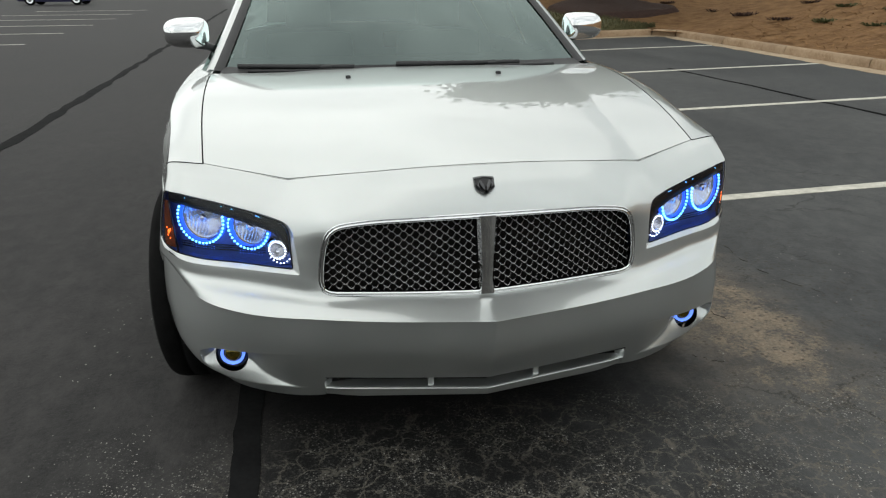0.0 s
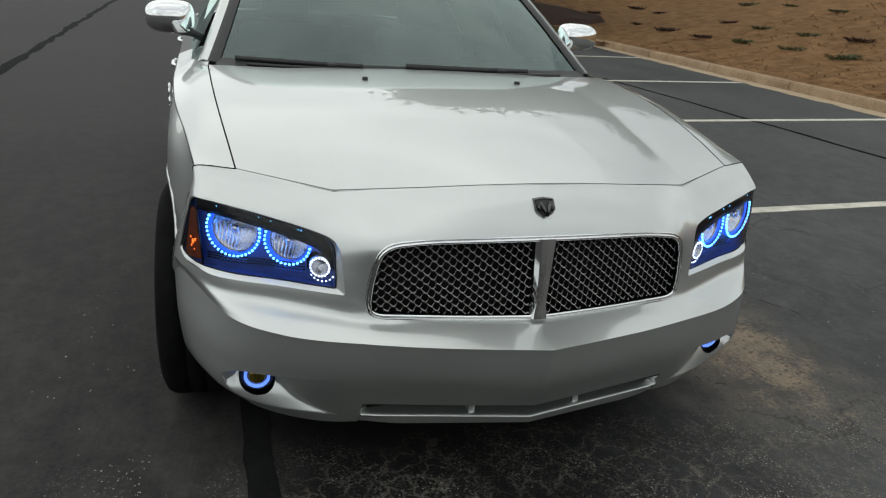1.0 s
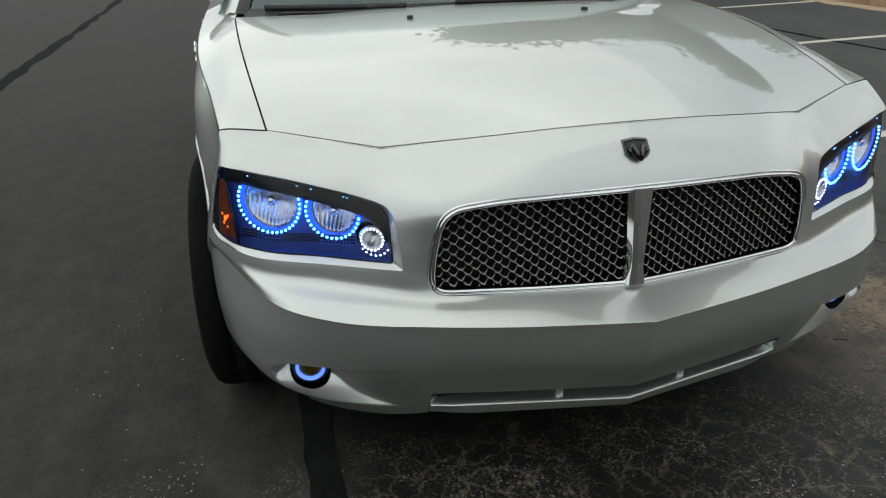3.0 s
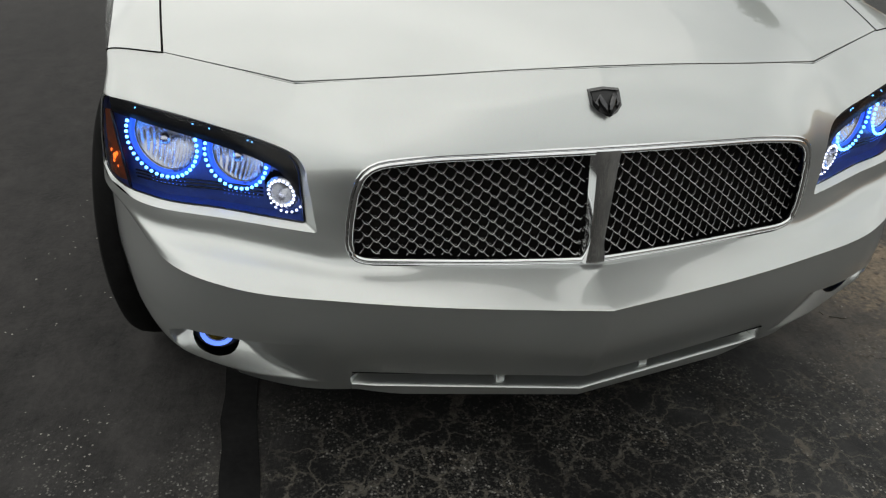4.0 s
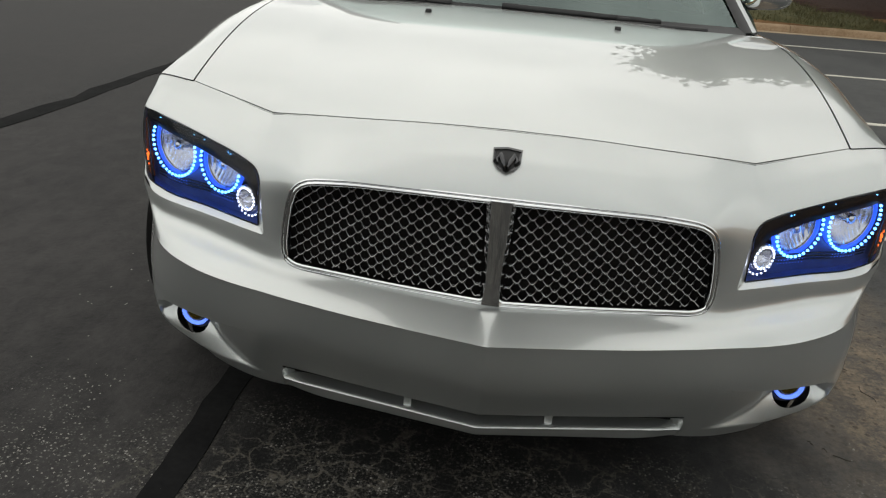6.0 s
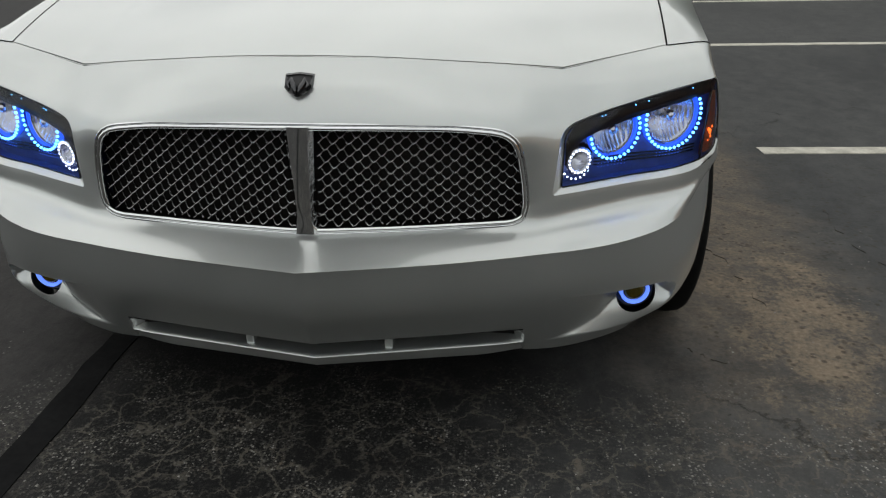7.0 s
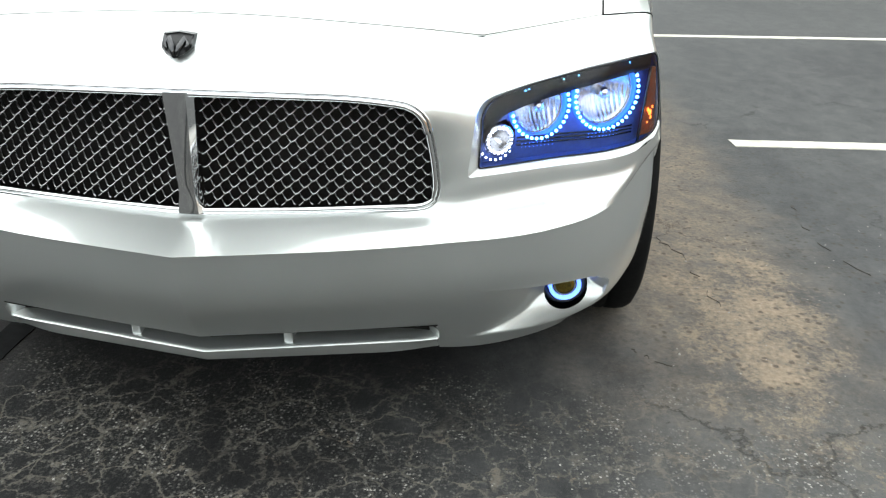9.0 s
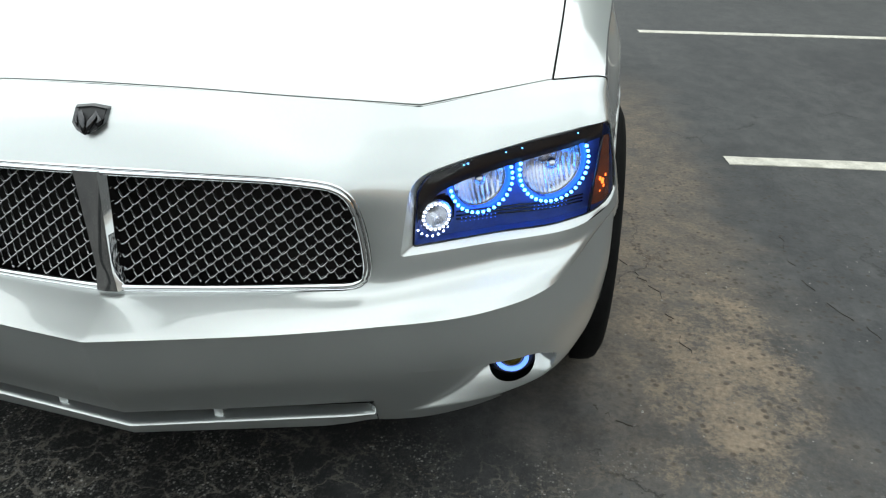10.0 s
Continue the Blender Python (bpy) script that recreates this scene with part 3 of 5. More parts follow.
bm = bmesh.new()
cells = []
for i in range(121):
    row = []
    for j in range(121):
        x = -30.0 + 90.0 * j / 120
        y = -30.0 + 110.0 * i / 120
        d = signed_kerb(x, y)
        z = min(bank_height(d), 5.5) + 0.06 * noise.noise((x * 0.5, y * 0.5, 0.0)) * min(1.0, max(0.0, d)) if d > 0 else -0.4
        row.append((x, y, z))
    cells.append(row)
gridpts = np.array(cells)
vs = add_grid(bm, gridpts, keep=lambda i, j: max(signed_kerb(*gridpts[i + a, j + c, :2]) for a in (0, 1) for c in (0, 1)) > 0)
for v in bm.verts:
    d = signed_kerb(v.co.x, v.co.y)
    if d < 0.12:
        side = v.co.x - (8.29 + 0.062 * (v.co.y - 4.0))
        back = v.co.y - (15.45 + 0.2 * (v.co.x - 3.0))
        if side >= back:
            v.co.x += 0.12 - side
        elif back < v.co.x - 0.75:
            v.co.y += 0.12 - back
        else:
            v.co.x = 0.87
        v.co.z = 0.12
tidy(bm)
tagged(part("bank", bm, M_STRAW), "brown pine straw bank rising behind the kerb", "bank", kind="structure")


def bank_z(x, y):
    return min(bank_height(signed_kerb(x, y)), 5.5)


def patch_on_bank(pts_fn, rows, cols, lift, material, name, label, category):
    b = bmesh.new()
    g = []
    for i in range(rows + 1):
        r = []
        for j in range(cols + 1):
            x, y = pts_fn(i / rows, j / cols)
            e = min(i, rows - i, 1) * min(j, cols - j, 1)
            r.append((x, y, bank_z(x, y) + (lift + 0.05 * noise.noise((x, y, 3.0)) if e else -0.12)))
        g.append(r)
    add_grid(b, np.array(g))
    return tagged(part(name, b, material), label, category, kind="structure")


patch_on_bank(lambda u, v: (18.6 + 14 * v + 0.7 * math.sin(9 * u), 4.0 + 26 * u), 24, 6, 0.14, M_PALE_BANK, "upper_bank", "pale dry straw over the upper bank", "bank")
def grass_at(u, v):
    x = 1.2 + 7.5 * v
    deep = 3.3 - 1.9 * smooth01(5.2, 7.0, x) - 1.1 * smooth01(7.2, 8.7, x)
    return x, 15.62 + 0.2 * (x - 3.0) + deep * u + 0.12 * math.sin(11 * v) * u


patch_on_bank(grass_at, 8, 24, 0.07, M_GRASS, "grass_strip", "short olive green grass strip behind the kerb", "grass")


# ---- the silver car ----
car = empty_thing("car", "silver four-door sedan with glowing blue ringed headlights", "car")

WHEELS = ((.905, .352), (3.96, .352))
ARCH = .392

# control curves of the nose, from the centre line round to the wheel arch: x, y and z per station
STATION = [0.0, 0.15, 0.30, 0.42, 0.50, 0.52, 0.66, 0.80, 0.94, 1.04, 1.13]


def curve3(xs, ys, zs):
    return np.array([xs, ys, zs], float).T


HOOD_SEAM = curve3([0, .15, .30, .42, 0.5, .517, .64, .748, 0.848, 0.855, 0.866],
                   [.200, .208, .235, .272, 0.305, .313, .375, .433, .474, .505, .55],
                   [.888, .884, .872, .859, 0.848, .845, .861, .873, .872, .842, .79])
BROW = curve3([0, .15, .30, .42, 0.5, .52, .655, .79, 0.85, 0.865, 0.88],
              [.148, .152, 0.172, 0.213, 0.254, .265, .333, .400, .437, .495, .56],
              [.836, .834, .828, .815, 0.803, .801, .824, .846, .843, .80, .74])
OPEN_TOP = curve3([0, .15, .30, .42, 0.5, .525, .66, .80, 0.859, 0.88, 0.893],
                  [.113, .115, .124, 0.157, 0.211, .228, .295, .362, .405, .50, .57],
                  [.775, .775, .772, .762, 0.753, .753, .779, .803, .803, .75, .69])
OPEN_MID = curve3([0, .15, .30, .42, 0.5, .52, .66, .80, .878, 0.9, 0.918],
                  [.112, .117, .130, .157, 0.190, .2005, .2725, .342, .428, .51, .58],
                  [.66, .66, .66, .66, 0.665, .667, .685, .705, .71, .68, .61])
OPEN_LOW = curve3([0, .15, .30, .42, 0.5, .52, .655, .797, .889, 0.914, 0.926],
                  [.138, .145, .158, .166, 0.1865, .195, .2590, .328, .436, .520, .592],
                  [.555, .557, .561, .580, 0.600, .602, .609, .614, .625, .61, .54])
DROP = curve3([0, .15, .30, .42, 0.5, 0.52, 0.657, 0.795, 0.889, 0.914, 0.926],
              [.103, .115, .133, .154, 0.181, 0.189, 0.253, 0.322, 0.436, .521, .593],
              [.541, .543, .546, .549, 0.556, 0.558, 0.568, 0.580, .609, .602, .534])
SHELF = curve3([0, .15, .30, .42, 0.5, 0.52, 0.66, 0.785, .880, 0.912, 0.926],
               [.055, .076, .098, .124, 0.148, 0.1545, 0.212, 0.289, .436, .522, .594],
               [.525, .526, .528, .531, 0.536, 0.538, 0.545, 0.558, .592, .592, .525])
CREASE = curve3([0, .15, .30, .42, 0.5, .52, .66, .775, .860, .906, .926],
                [.000, .031, .064, .094, 0.116, .122, .172, .262, .42, .526, .596],
                [.509, .508, .508, .510, 0.512, .512, .520, .533, .565, .572, .51])
FACE = curve3([0, .15, .30, .42, 0.5, .52, .662, .785, .872, .912, .930],
              [0.018, 0.05, 0.084, 0.113, 0.132, .138, .188, .268, .41, .525, .60],
              [.40, .40, .40, .40, 0.4, .40, .405, .41, .42, .42, .40])
FACE_LOW = curve3([0, .15, .30, .42, 0.5, .52, .662, .782, .855, .890, .910],
                  [0.066, 0.096, 0.128, 0.156, 0.178, 0.184, .225, .295, .42, .53, .61],
                  [.312, .312, .311, .309, 0.302, .300, .300, .304, .312, .305, .30])
BOTTOM = curve3([0, .15, .30, .42, 0.5, .52, .66, .752, .815, .855, .880],
                [.100, .130, .165, .197, 0.222, .228, .290, .362, .465, .56, .63],
                [.245, .243, .238, .228, 0.218, .217, .222, .236, .252, .258, .26])

QS = np.linspace(0.0, STATION[-1], 236)


def seam_at(q):
    """The hood's front seam: a bow across the nose, then straight runs out to the corners."""
    q = np.atleast_1d(np.asarray(q, float))
    bow = hermite(STATION[:4] + [.52], HOOD_SEAM[[0, 1, 2, 3, 5]], np.minimum(q, .52))
    run = (np.clip(q, .52, .80) - .52)[:, None] / .28
    run = HOOD_SEAM[5] + (HOOD_SEAM[7] - HOOD_SEAM[5]) * run
    end = hermite(STATION[7:], HOOD_SEAM[7:], np.maximum(q, .80))
    return np.where(q[:, None] <= .52, bow, np.where(q[:, None] <= .80, run, end))


def along_station(curve):
    return seam_at(QS) if curve is HOOD_SEAM else hermite(STATION, curve, QS)


def loft(curves, knots, count):
    """Points between lofted curves, smooth over the knots."""
    net = np.array([along_station(c) for c in curves])
    q = np.linspace(knots[0], knots[-1], count)
    return np.stack([hermite(knots, net[:, j], q) for j in range(net.shape[1])], axis=1)


GRILLE_OUTLINE = round_outline([(-.30, .773), (0, .776), (.30, .773), (.425, .757), (.450, .655), (.455, .553), (.2, .546), (0, .543), (-.2, .546), (-.455, .553), (-.450, .655), (-.425, .757)], 0.05)
# the lens, and the wider opening in the skin that it sits back in: same corners in the same order
LAMP_RADII = [.006, .030, .03, .03, .016, .03, .022, .03]
LAMP_OUTLINE = round_outline([(.520, .619), (.522, .738), (.62, .768), (.74, .793), (.857, .811), (.877, .73), (.893, .648), (.835, .630)], LAMP_RADII)
LAMP_CUT = round_outline([(.500, .6085), (.514, .744), (.62, .7715), (.74, .7965), (.860, .8145), (.881, .73), (.899, .640), (.835, .6175)], LAMP_RADII)


def filled(line, like, step=.008):
    """An outline with its straight runs divided, by the lengths of another with the same corners."""
    out = []
    n = len(line)
    for i in range(n):
        a, b = Vector(line[i]), Vector(line[(i + 1) % n])
        count = max(1, int((Vector(like[(i + 1) % n]) - Vector(like[i])).length / step))
        out += [tuple(a.lerp(b, k / count)) for k in range(count)]
    return out


LAMP_OUTLINE, LAMP_CUT = filled(LAMP_OUTLINE, LAMP_CUT), filled(LAMP_CUT, LAMP_CUT)
SLOT_END = 0.452
FOG_HOLE = [(.713 + .0465 * math.cos(a), .337 + .0465 * math.sin(a)) for a in np.linspace(0, 2 * math.pi, 41)[:-1]]
SLOT_OUTLINE = round_outline([(-.10, .35), (-.10, .20), (SLOT_END + .002, .20), (SLOT_END, .3015), (0.0, .3055)], [.002, .002, .002, .018, .1])
SLOT_OUTLINE = [(x, min(z, .3055 - .008 * x)) for x, z in SLOT_OUTLINE]

UPPER = loft([HOOD_SEAM, BROW, OPEN_TOP, OPEN_MID, OPEN_LOW, DROP, SHELF, CREASE], [0, .35, .62, 1.1, 1.38, 1.6, 1.82, 2.2], 140)
LOWER = loft([CREASE, FACE, FACE_LOW, BOTTOM], [0, .45, .85, 1.1], 112)
SKIN = UPPER.reshape(-1, 3)
SKIN = SKIN[SKIN[:, 1] < .56]


def skin_y(x, z):
    """Depth of the nose's skin at (x, z), from a plane through its nearest points."""
    d = (SKIN[:, 0] - x) ** 2 + (SKIN[:, 2] - z) ** 2
    i = np.argpartition(d, 9)[:9]
    near = SKIN[i]
    a = np.column_stack([near[:, 0] - x, near[:, 2] - z, np.ones(9)])
    return float(np.linalg.lstsq(a, near[:, 1], rcond=None)[0][2])


LENS_X = np.linspace(.50, .915, 84)
LENS_ROWS = [hermite(xs, np.array([ys, zs]).T, LENS_X) for xs, ys, zs in (
    ([.50, .52, .66, .80, .880, .915], [.195, .2045, .275, .345, .445, .53], [.614, .614, .618, .624, .635, .64]),
    ([.50, .52, .66, .80, .878, .915], [.205, .2140, .282, .350, .428, .52], [.665, .665, .685, .705, .71, .70]),
    ([.50, .525, .66, .80, .859, .915], [.221, .2340, .298, .3635, .408, .51], [.737, .741, .777, .803, .803, .79]))]


def surf(x, z):
    """Depth of the lens."""
    k = min(max((abs(x) - LENS_X[0]) / (LENS_X[1] - LENS_X[0]), 0.0), len(LENS_X) - 1.001)
    i, f = int(k), k - int(k)
    (y0, z0), (y1, z1), (y2, z2) = (r[i] * (1 - f) + r[i + 1] * f for r in LENS_ROWS)
    t = max(-.3, min(1.3, (z - z1) / ((z2 - z1) if z > z1 else (z1 - z0))))
    rise = (y2 - y0) / 2
    bend = (y2 + y0) / 2 - y1
    return float(y1 + rise * t + bend * t * t)


FOG_X = [.50, .53, .60, .66, .70, .735, .768, .792, .81]
FOG_LOW = [.252, .253, .256, .260, .265, .275, .294, .320, .40]


def fog_pocket(p):
    """Sinks the scoop round the fog lamp into the lower face."""
    x, y, z = p
    if not .50 < x < .82 or not .24 < z < .41:
        return p
    top = .396 - .030 * (x - .51) - 9.0 * max(0.0, x - .745) ** 2
    low = float(np.interp(x, FOG_X, FOG_LOW))
    right = .802
    if top <= z < top + .0036 and .53 < x < right:
        return (x, y, top)
    if z > top or x > right or z < low:
        return p
    if z > top - .0036:
        z = top - .0006
    wall = float(hermite([.50, .528, .565, .60, .63, .645, .70], [0, .003, .013, .027, .044, .057, .078], [min(x, .70)])[0][0])
    deep = min(wall, 1.0 * (z - low), 1.5 * max(0.0, right - x), .078)
    return (x, y + max(0.0, deep), z)


def distance(line, x, z):
    """Signed distance to an outline, positive outside it."""
    d = nearest_on(line, x, z)[0]
    return -d if inside(line, x, z) else d


def clipped_grid(b, pts, lines, sign, depth):
    """The quads of a grid outside the outlines, cut along them; only what lies in front of depth is cut."""
    rows, cols = pts.shape[:2]
    far = np.full((rows, cols), 1.0)
    for line in lines:
        xs, zs = [p[0] for p in line], [p[1] for p in line]
        for i in range(rows):
            for j in range(cols):
                x, y, z = pts[i, j]
                if min(xs) - .02 < x < max(xs) + .02 and min(zs) - .02 < z < max(zs) + .02 and y < depth:
                    far[i, j] = min(far[i, j], distance(line, x, z))
    # the wheel arch bites into the rear edge
    wy, wz = WHEELS[0]
    far = np.minimum(far, np.where(pts[:, :, 0] > .7, np.hypot(pts[:, :, 1] - wy, pts[:, :, 2] - wz) - ARCH, 1.0))
    made = {}

    def corner(i, j):
        if (i, j) not in made:
            p = pts[i, j]
            made[(i, j)] = b.verts.new((p[0] * sign, p[1], p[2]))
        return made[(i, j)]

    def crossing(a, c):
        key = (min(a, c), max(a, c))
        if key not in made:
            a, c = key
            t = far[a] / (far[a] - far[c])
            p = pts[a] * (1 - t) + pts[c] * t
            made[key] = b.verts.new((p[0] * sign, p[1], p[2]))
        return made[key]

    for i in range(rows - 1):
        for j in range(cols - 1):
            ring = ((i, j), (i + 1, j), (i + 1, j + 1), (i, j + 1))
            if all(far[q] <= 0 for q in ring):
                continue
            poly = []
            for a, c in zip(ring, ring[1:] + ring[:1]):
                if far[a] > 0:
                    poly.append(corner(*a))
                if (far[a] > 0) != (far[c] > 0):
                    poly.append(crossing(a, c))
            if len(poly) > 2:
                b.faces.new(poly if sign > 0 else poly[::-1])
    return b


POCKETED = np.array([[fog_pocket(p) for p in row] for row in LOWER])
bm = bmesh.new()
for s in (1, -1):
    clipped_grid(bm, UPPER, (GRILLE_OUTLINE, LAMP_CUT), s, .56)
    clipped_grid(bm, POCKETED, (SLOT_OUTLINE, FOG_HOLE), s, .35)
bmesh.ops.remove_doubles(bm, verts=[v for v in bm.verts if abs(v.co.x) < 1e-5], dist=0.0005)
bumper = part("bumper_cover", bm, M_PAINT, car, angle=48)

# near-black box behind the nose, in place of the unlit cavity there
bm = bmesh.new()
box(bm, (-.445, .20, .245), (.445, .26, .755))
part("dark_backing", bm, M_VOID, car, "near-black box for the unlit space behind the grille", smooth=False)


def gy(x, z):
    """The depth of the grille's plane."""
    x = abs(x)
    t = (z - .545) / .23
    return (.111 + .055 * (x / .45) ** 1.25) * (1 - t) + (.113 + .036 * (x / .45) ** 2.2) * t


def closed_path(outline, push, scale=1.0):
    out = []
    for x, z in outline:
        out.append((x, gy(x, z) + push, z))
    return out


def shrink(outline, d):
    n = len(outline)
    out = []
    for i in range(n):
        a, b = Vector(outline[i - 1]), Vector(outline[(i + 1) % n])
        t = (b - a)
        if t.length < 1e-6:
            out.append(outline[i])
            continue
        t.normalize()
        out.append((outline[i][0] + t.y * d, outline[i][1] - t.x * d))
    return out


# grille: chrome surround, divider and woven mesh
grille = part("grille", sweep(bmesh.new(), closed_path(shrink(GRILLE_OUTLINE, .009), -.001), .0055, 8, True), M_CHROME, car, "chrome surround with black backing and bright wire mesh")
part("outer_bead", sweep(bmesh.new(), closed_path(shrink(GRILLE_OUTLINE, .0012), -.001), .0030, 8, True), M_CHROME, grille)
part("gasket", sweep(bmesh.new(), closed_path(shrink(GRILLE_OUTLINE, .0050), .007), .0032, 6, True), M_BLACK, grille)
bm = bmesh.new()
rows = []
for k in range(13):
    z = .770 - .221 * k / 12
    w = (.031 - .013 * k / 12) * (1 + .55 * smooth01(9.5, 12, k))
    y = gy(0, z) - .003 * smooth01(9.5, 12, k)
    rows.append([(-w, y + .020, z), (-w * .96, y + .004, z), (-w * .66, y - .009, z), (0, y - .0105, z), (w * .66, y - .009, z), (w * .96, y + .004, z), (w, y + .020, z)])
add_grid(bm, np.array(rows))
part("divider", bm, M_CHROME, grille, "tapering chrome centre divider", angle=25)

GW, GH = .0318, .0250
inner = shrink(GRILLE_OUTLINE, .012)
for side in (-1, 1):
    bm = bmesh.new()
    rows_n = int(.25 / (GH / 2))
    for r in range(rows_n):
        zc = .538 + r * GH / 2
        run, size = [], []
        steps = int(.46 / (GW / 10))
        for k in range(steps + 1):
            x = .012 + k * GW / 10
            ph = (x / GW + (0.5 if r % 2 else 0.0)) % 1.0
            tri = 1 - abs(2 * ph - 1)
            wave = tri if tri < .5 else .5 + .5 * math.sin((tri - .5) * math.pi)
            z = zc + (wave - .5) * GH / 2
            dep = .007 + .014 * wave
            ok = inside(inner, x, z) and x > .0205 + .013 * (z - .545) / .22
            if ok:
                run.append((x * side, gy(x, z) + dep, z))
                size.append(.0031 - .0020 * wave)
            if (not ok or k == steps) and run:
                if len(run) > 2:
                    sweep(bm, run, size, 6, flat=.55)
                run, size = [], []
    part("wire_mesh", bm, M_CHROME_MESH, grille, "bright woven wire mesh")

# nose badge: plain shield
bm = bmesh.new()
SH = [(-.029, .031), (0, .034), (.029, .031), (.028, .010), (.017, 0), (0, -.007), (-.017, 0), (-.028, .010)]
def nose_y(x, z):
    t = (z - .775) / .113
    return .113 + .045 * t + .047 * max(0.0, t) ** 2.0 + .4 * x * x
outer = [(x, nose_y(x, .828 + h) - .004, .828 + h) for x, h in SH]
mid = [(x * .93, nose_y(x, .828 + h) - .0135, .828 + .014 + (h - .014) * .93) for x, h in SH]
inn = [(x * .78, nose_y(x, .828 + h) - .0105, .828 + .014 + (h - .014) * .78) for x, h in SH]
add_grid(bm, np.array([[*r, r[0]] for r in ([(x, y + .012, z) for x, y, z in outer], outer, mid, inn)]))
badge = part("badge", tidy(bm), M_DARK_CHROME, car, "chrome rimmed dark shield badge", angle=30)
bm = bmesh.new()
bm.faces.new([bm.verts.new((x * .8, nose_y(x, .828 + h) - .0115, .828 + .014 + (h - .014) * .8)) for x, h in SH])
part("shield_field", bm, M_BLACK, badge)
bm = bmesh.new()
for sx in (-1, 1):
    sweep(bm, [(sx * .002, nose_y(0, .826) - .015, .826), (sx * .006, nose_y(0, .840) - .018, .840), (sx * .014, nose_y(0, .851) - .016, .852), (sx * .020, nose_y(0, .844) - .015, .844), (sx * .016, nose_y(0, .836) - .015, .836)], [.003, .006, .0055, .004, .002], 6)
part("relief", bm, M_DARK_CHROME, badge)

# lower lip with its slot and posts
bm = bmesh.new()
cols = 60
rows = []
for k in range(cols + 1):
    x = -SLOT_END + 2 * SLOT_END * k / cols
    a = abs(x)
    front = .082 + .2 * a + .004 * smooth01(.40, .452, a)
    back = .012 * smooth01(.34, .452, a)
    rows.append([(x, front + .046, .2700), (x, front + .010, .2665), (x, front + .003, .2650), (x, front, .262), (x, front + .003 + back, .252), (x, front + .010 + back, .238 - .014 * a), (x, front + .024 + .02 * a + back, .231 - .016 * a), (x, front + .10, .228 - .016 * a)])
add_grid(bm, np.array(rows), True)
lip = part("lower_lip", bm, M_PAINT, car, "silver painted lower bumper lip", angle=35)
# near-black sheet inside the slot, its shade put into the colour
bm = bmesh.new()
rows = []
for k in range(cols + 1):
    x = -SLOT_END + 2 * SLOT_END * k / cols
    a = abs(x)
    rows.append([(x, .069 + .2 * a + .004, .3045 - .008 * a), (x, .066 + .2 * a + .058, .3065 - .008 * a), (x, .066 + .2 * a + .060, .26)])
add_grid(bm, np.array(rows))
part("slot_shade", bm, M_VOID, car)
for sx in (-1, 1):
    # raked painted end of the slot, running in from its rounded front edge
    bm = bmesh.new()
    rows = []
    for zz in np.linspace(.236, .3025, 9):
        xe = SLOT_END - .014 * smooth01(.288, .303, zz)
        ye = float(np.interp(zz, [.236, .262, .312], [.195, .178, .160]))
        rows.append([((xe + .003) * sx, ye - .001, zz), ((xe - .003) * sx, ye + .004, zz), ((xe - .022) * sx, ye + .030, zz), ((xe - .044) * sx, ye + .072, zz)])
    add_grid(bm, np.array(rows), sx < 0)
    part("slot_end", bm, M_PAINT, car, angle=40)
    bm = bmesh.new()
    y = .113 + .025
    box(bm, (.156 * sx - .009, y - .012, .26), (.156 * sx + .009, y + .04, .314), .003)
    part("slot_post", bm, M_PAINT, car)
# black under tray
bm = bmesh.new()
rows = []
for k in range(41):
    x = -.88 + 1.76 * k / 40
    a = abs(x)
    f = float(np.interp(a, BOTTOM[:, 0], BOTTOM[:, 1]))
    zz = float(np.interp(a, BOTTOM[:, 0], BOTTOM[:, 2]))
    rows.append([(x, f + .004, zz + .004), (x, f + .05, zz - .012), (x, 1.5, .21)])
add_grid(bm, np.array(rows), True)
part("under_tray", bm, M_BLACK, car)


# ---- headlights ----
def lens_y(x, z):
    """Depth of the lamp's outer surface."""
    return surf(x, z)


def lid_low(x):
    top = float(np.interp(x, [.522, .535, .56, .62, .74, .85, .87], [.700, .735, .750, .766, .7915, .808, .80]))
    return top - float(np.interp(x, [.522, .535, .56, .60, .70, .87], [.045, .052, .038, .033, .030, .026]))


def bead_mesh(name, radius, material):
    b = bmesh.new()
    bmesh.ops.create_icosphere(b, subdivisions=1, radius=radius)
    me = bpy.data.meshes.new(name)
    b.to_mesh(me)
    b.free()
    me.materials.append(material)
    return me


BEAD_BLUE = bead_mesh("blue_bead", .0037, M_LED_AND_GLINT)
BEAD_WHITE = bead_mesh("white_bead", .0033, M_LED_WHITE)
BEAD_SMALL = bead_mesh("small_bead", .0026, M_LED_WHITE)
GLINT_ROW = bead_mesh("row_glint", .0011, M_GLINT_BLUE)
GLINT_ACCENT = bead_mesh("accent_glint", .0014, M_LED_AND_GLINT)


# places the LEDs, and also the glowing dots that imitate reflections
def bead(mesh, place, lamp):
    ob = new("led_and_glint_bead", mesh)
    ob.parent = lamp
    ob.location = place
    return ob


def bead_ring(mesh, lamp, centre, radius, beads, tilt, start=0.0, stop=360.0, whole=False):
    for k in range(beads):
        a = radians(start + (stop - start) * k / (beads - (stop - start < 359)))
        p = Vector((math.cos(a) * radius, 0, math.sin(a) * radius))
        p = Matrix.Rotation(tilt, 3, 'Z') @ p + Vector(centre)
        if whole or p.z < lid_low(abs(p.x)) - .001:
            bead(mesh, p, lamp)


def clipped(b):
    """Drops what would stand above the eyelid."""
    bad = [f for f in b.faces if (lambda q: q.z > lid_low(abs(q.x)) + .010)(f.calc_center_median())]
    bmesh.ops.delete(b, geom=bad, context='FACES')
    return b


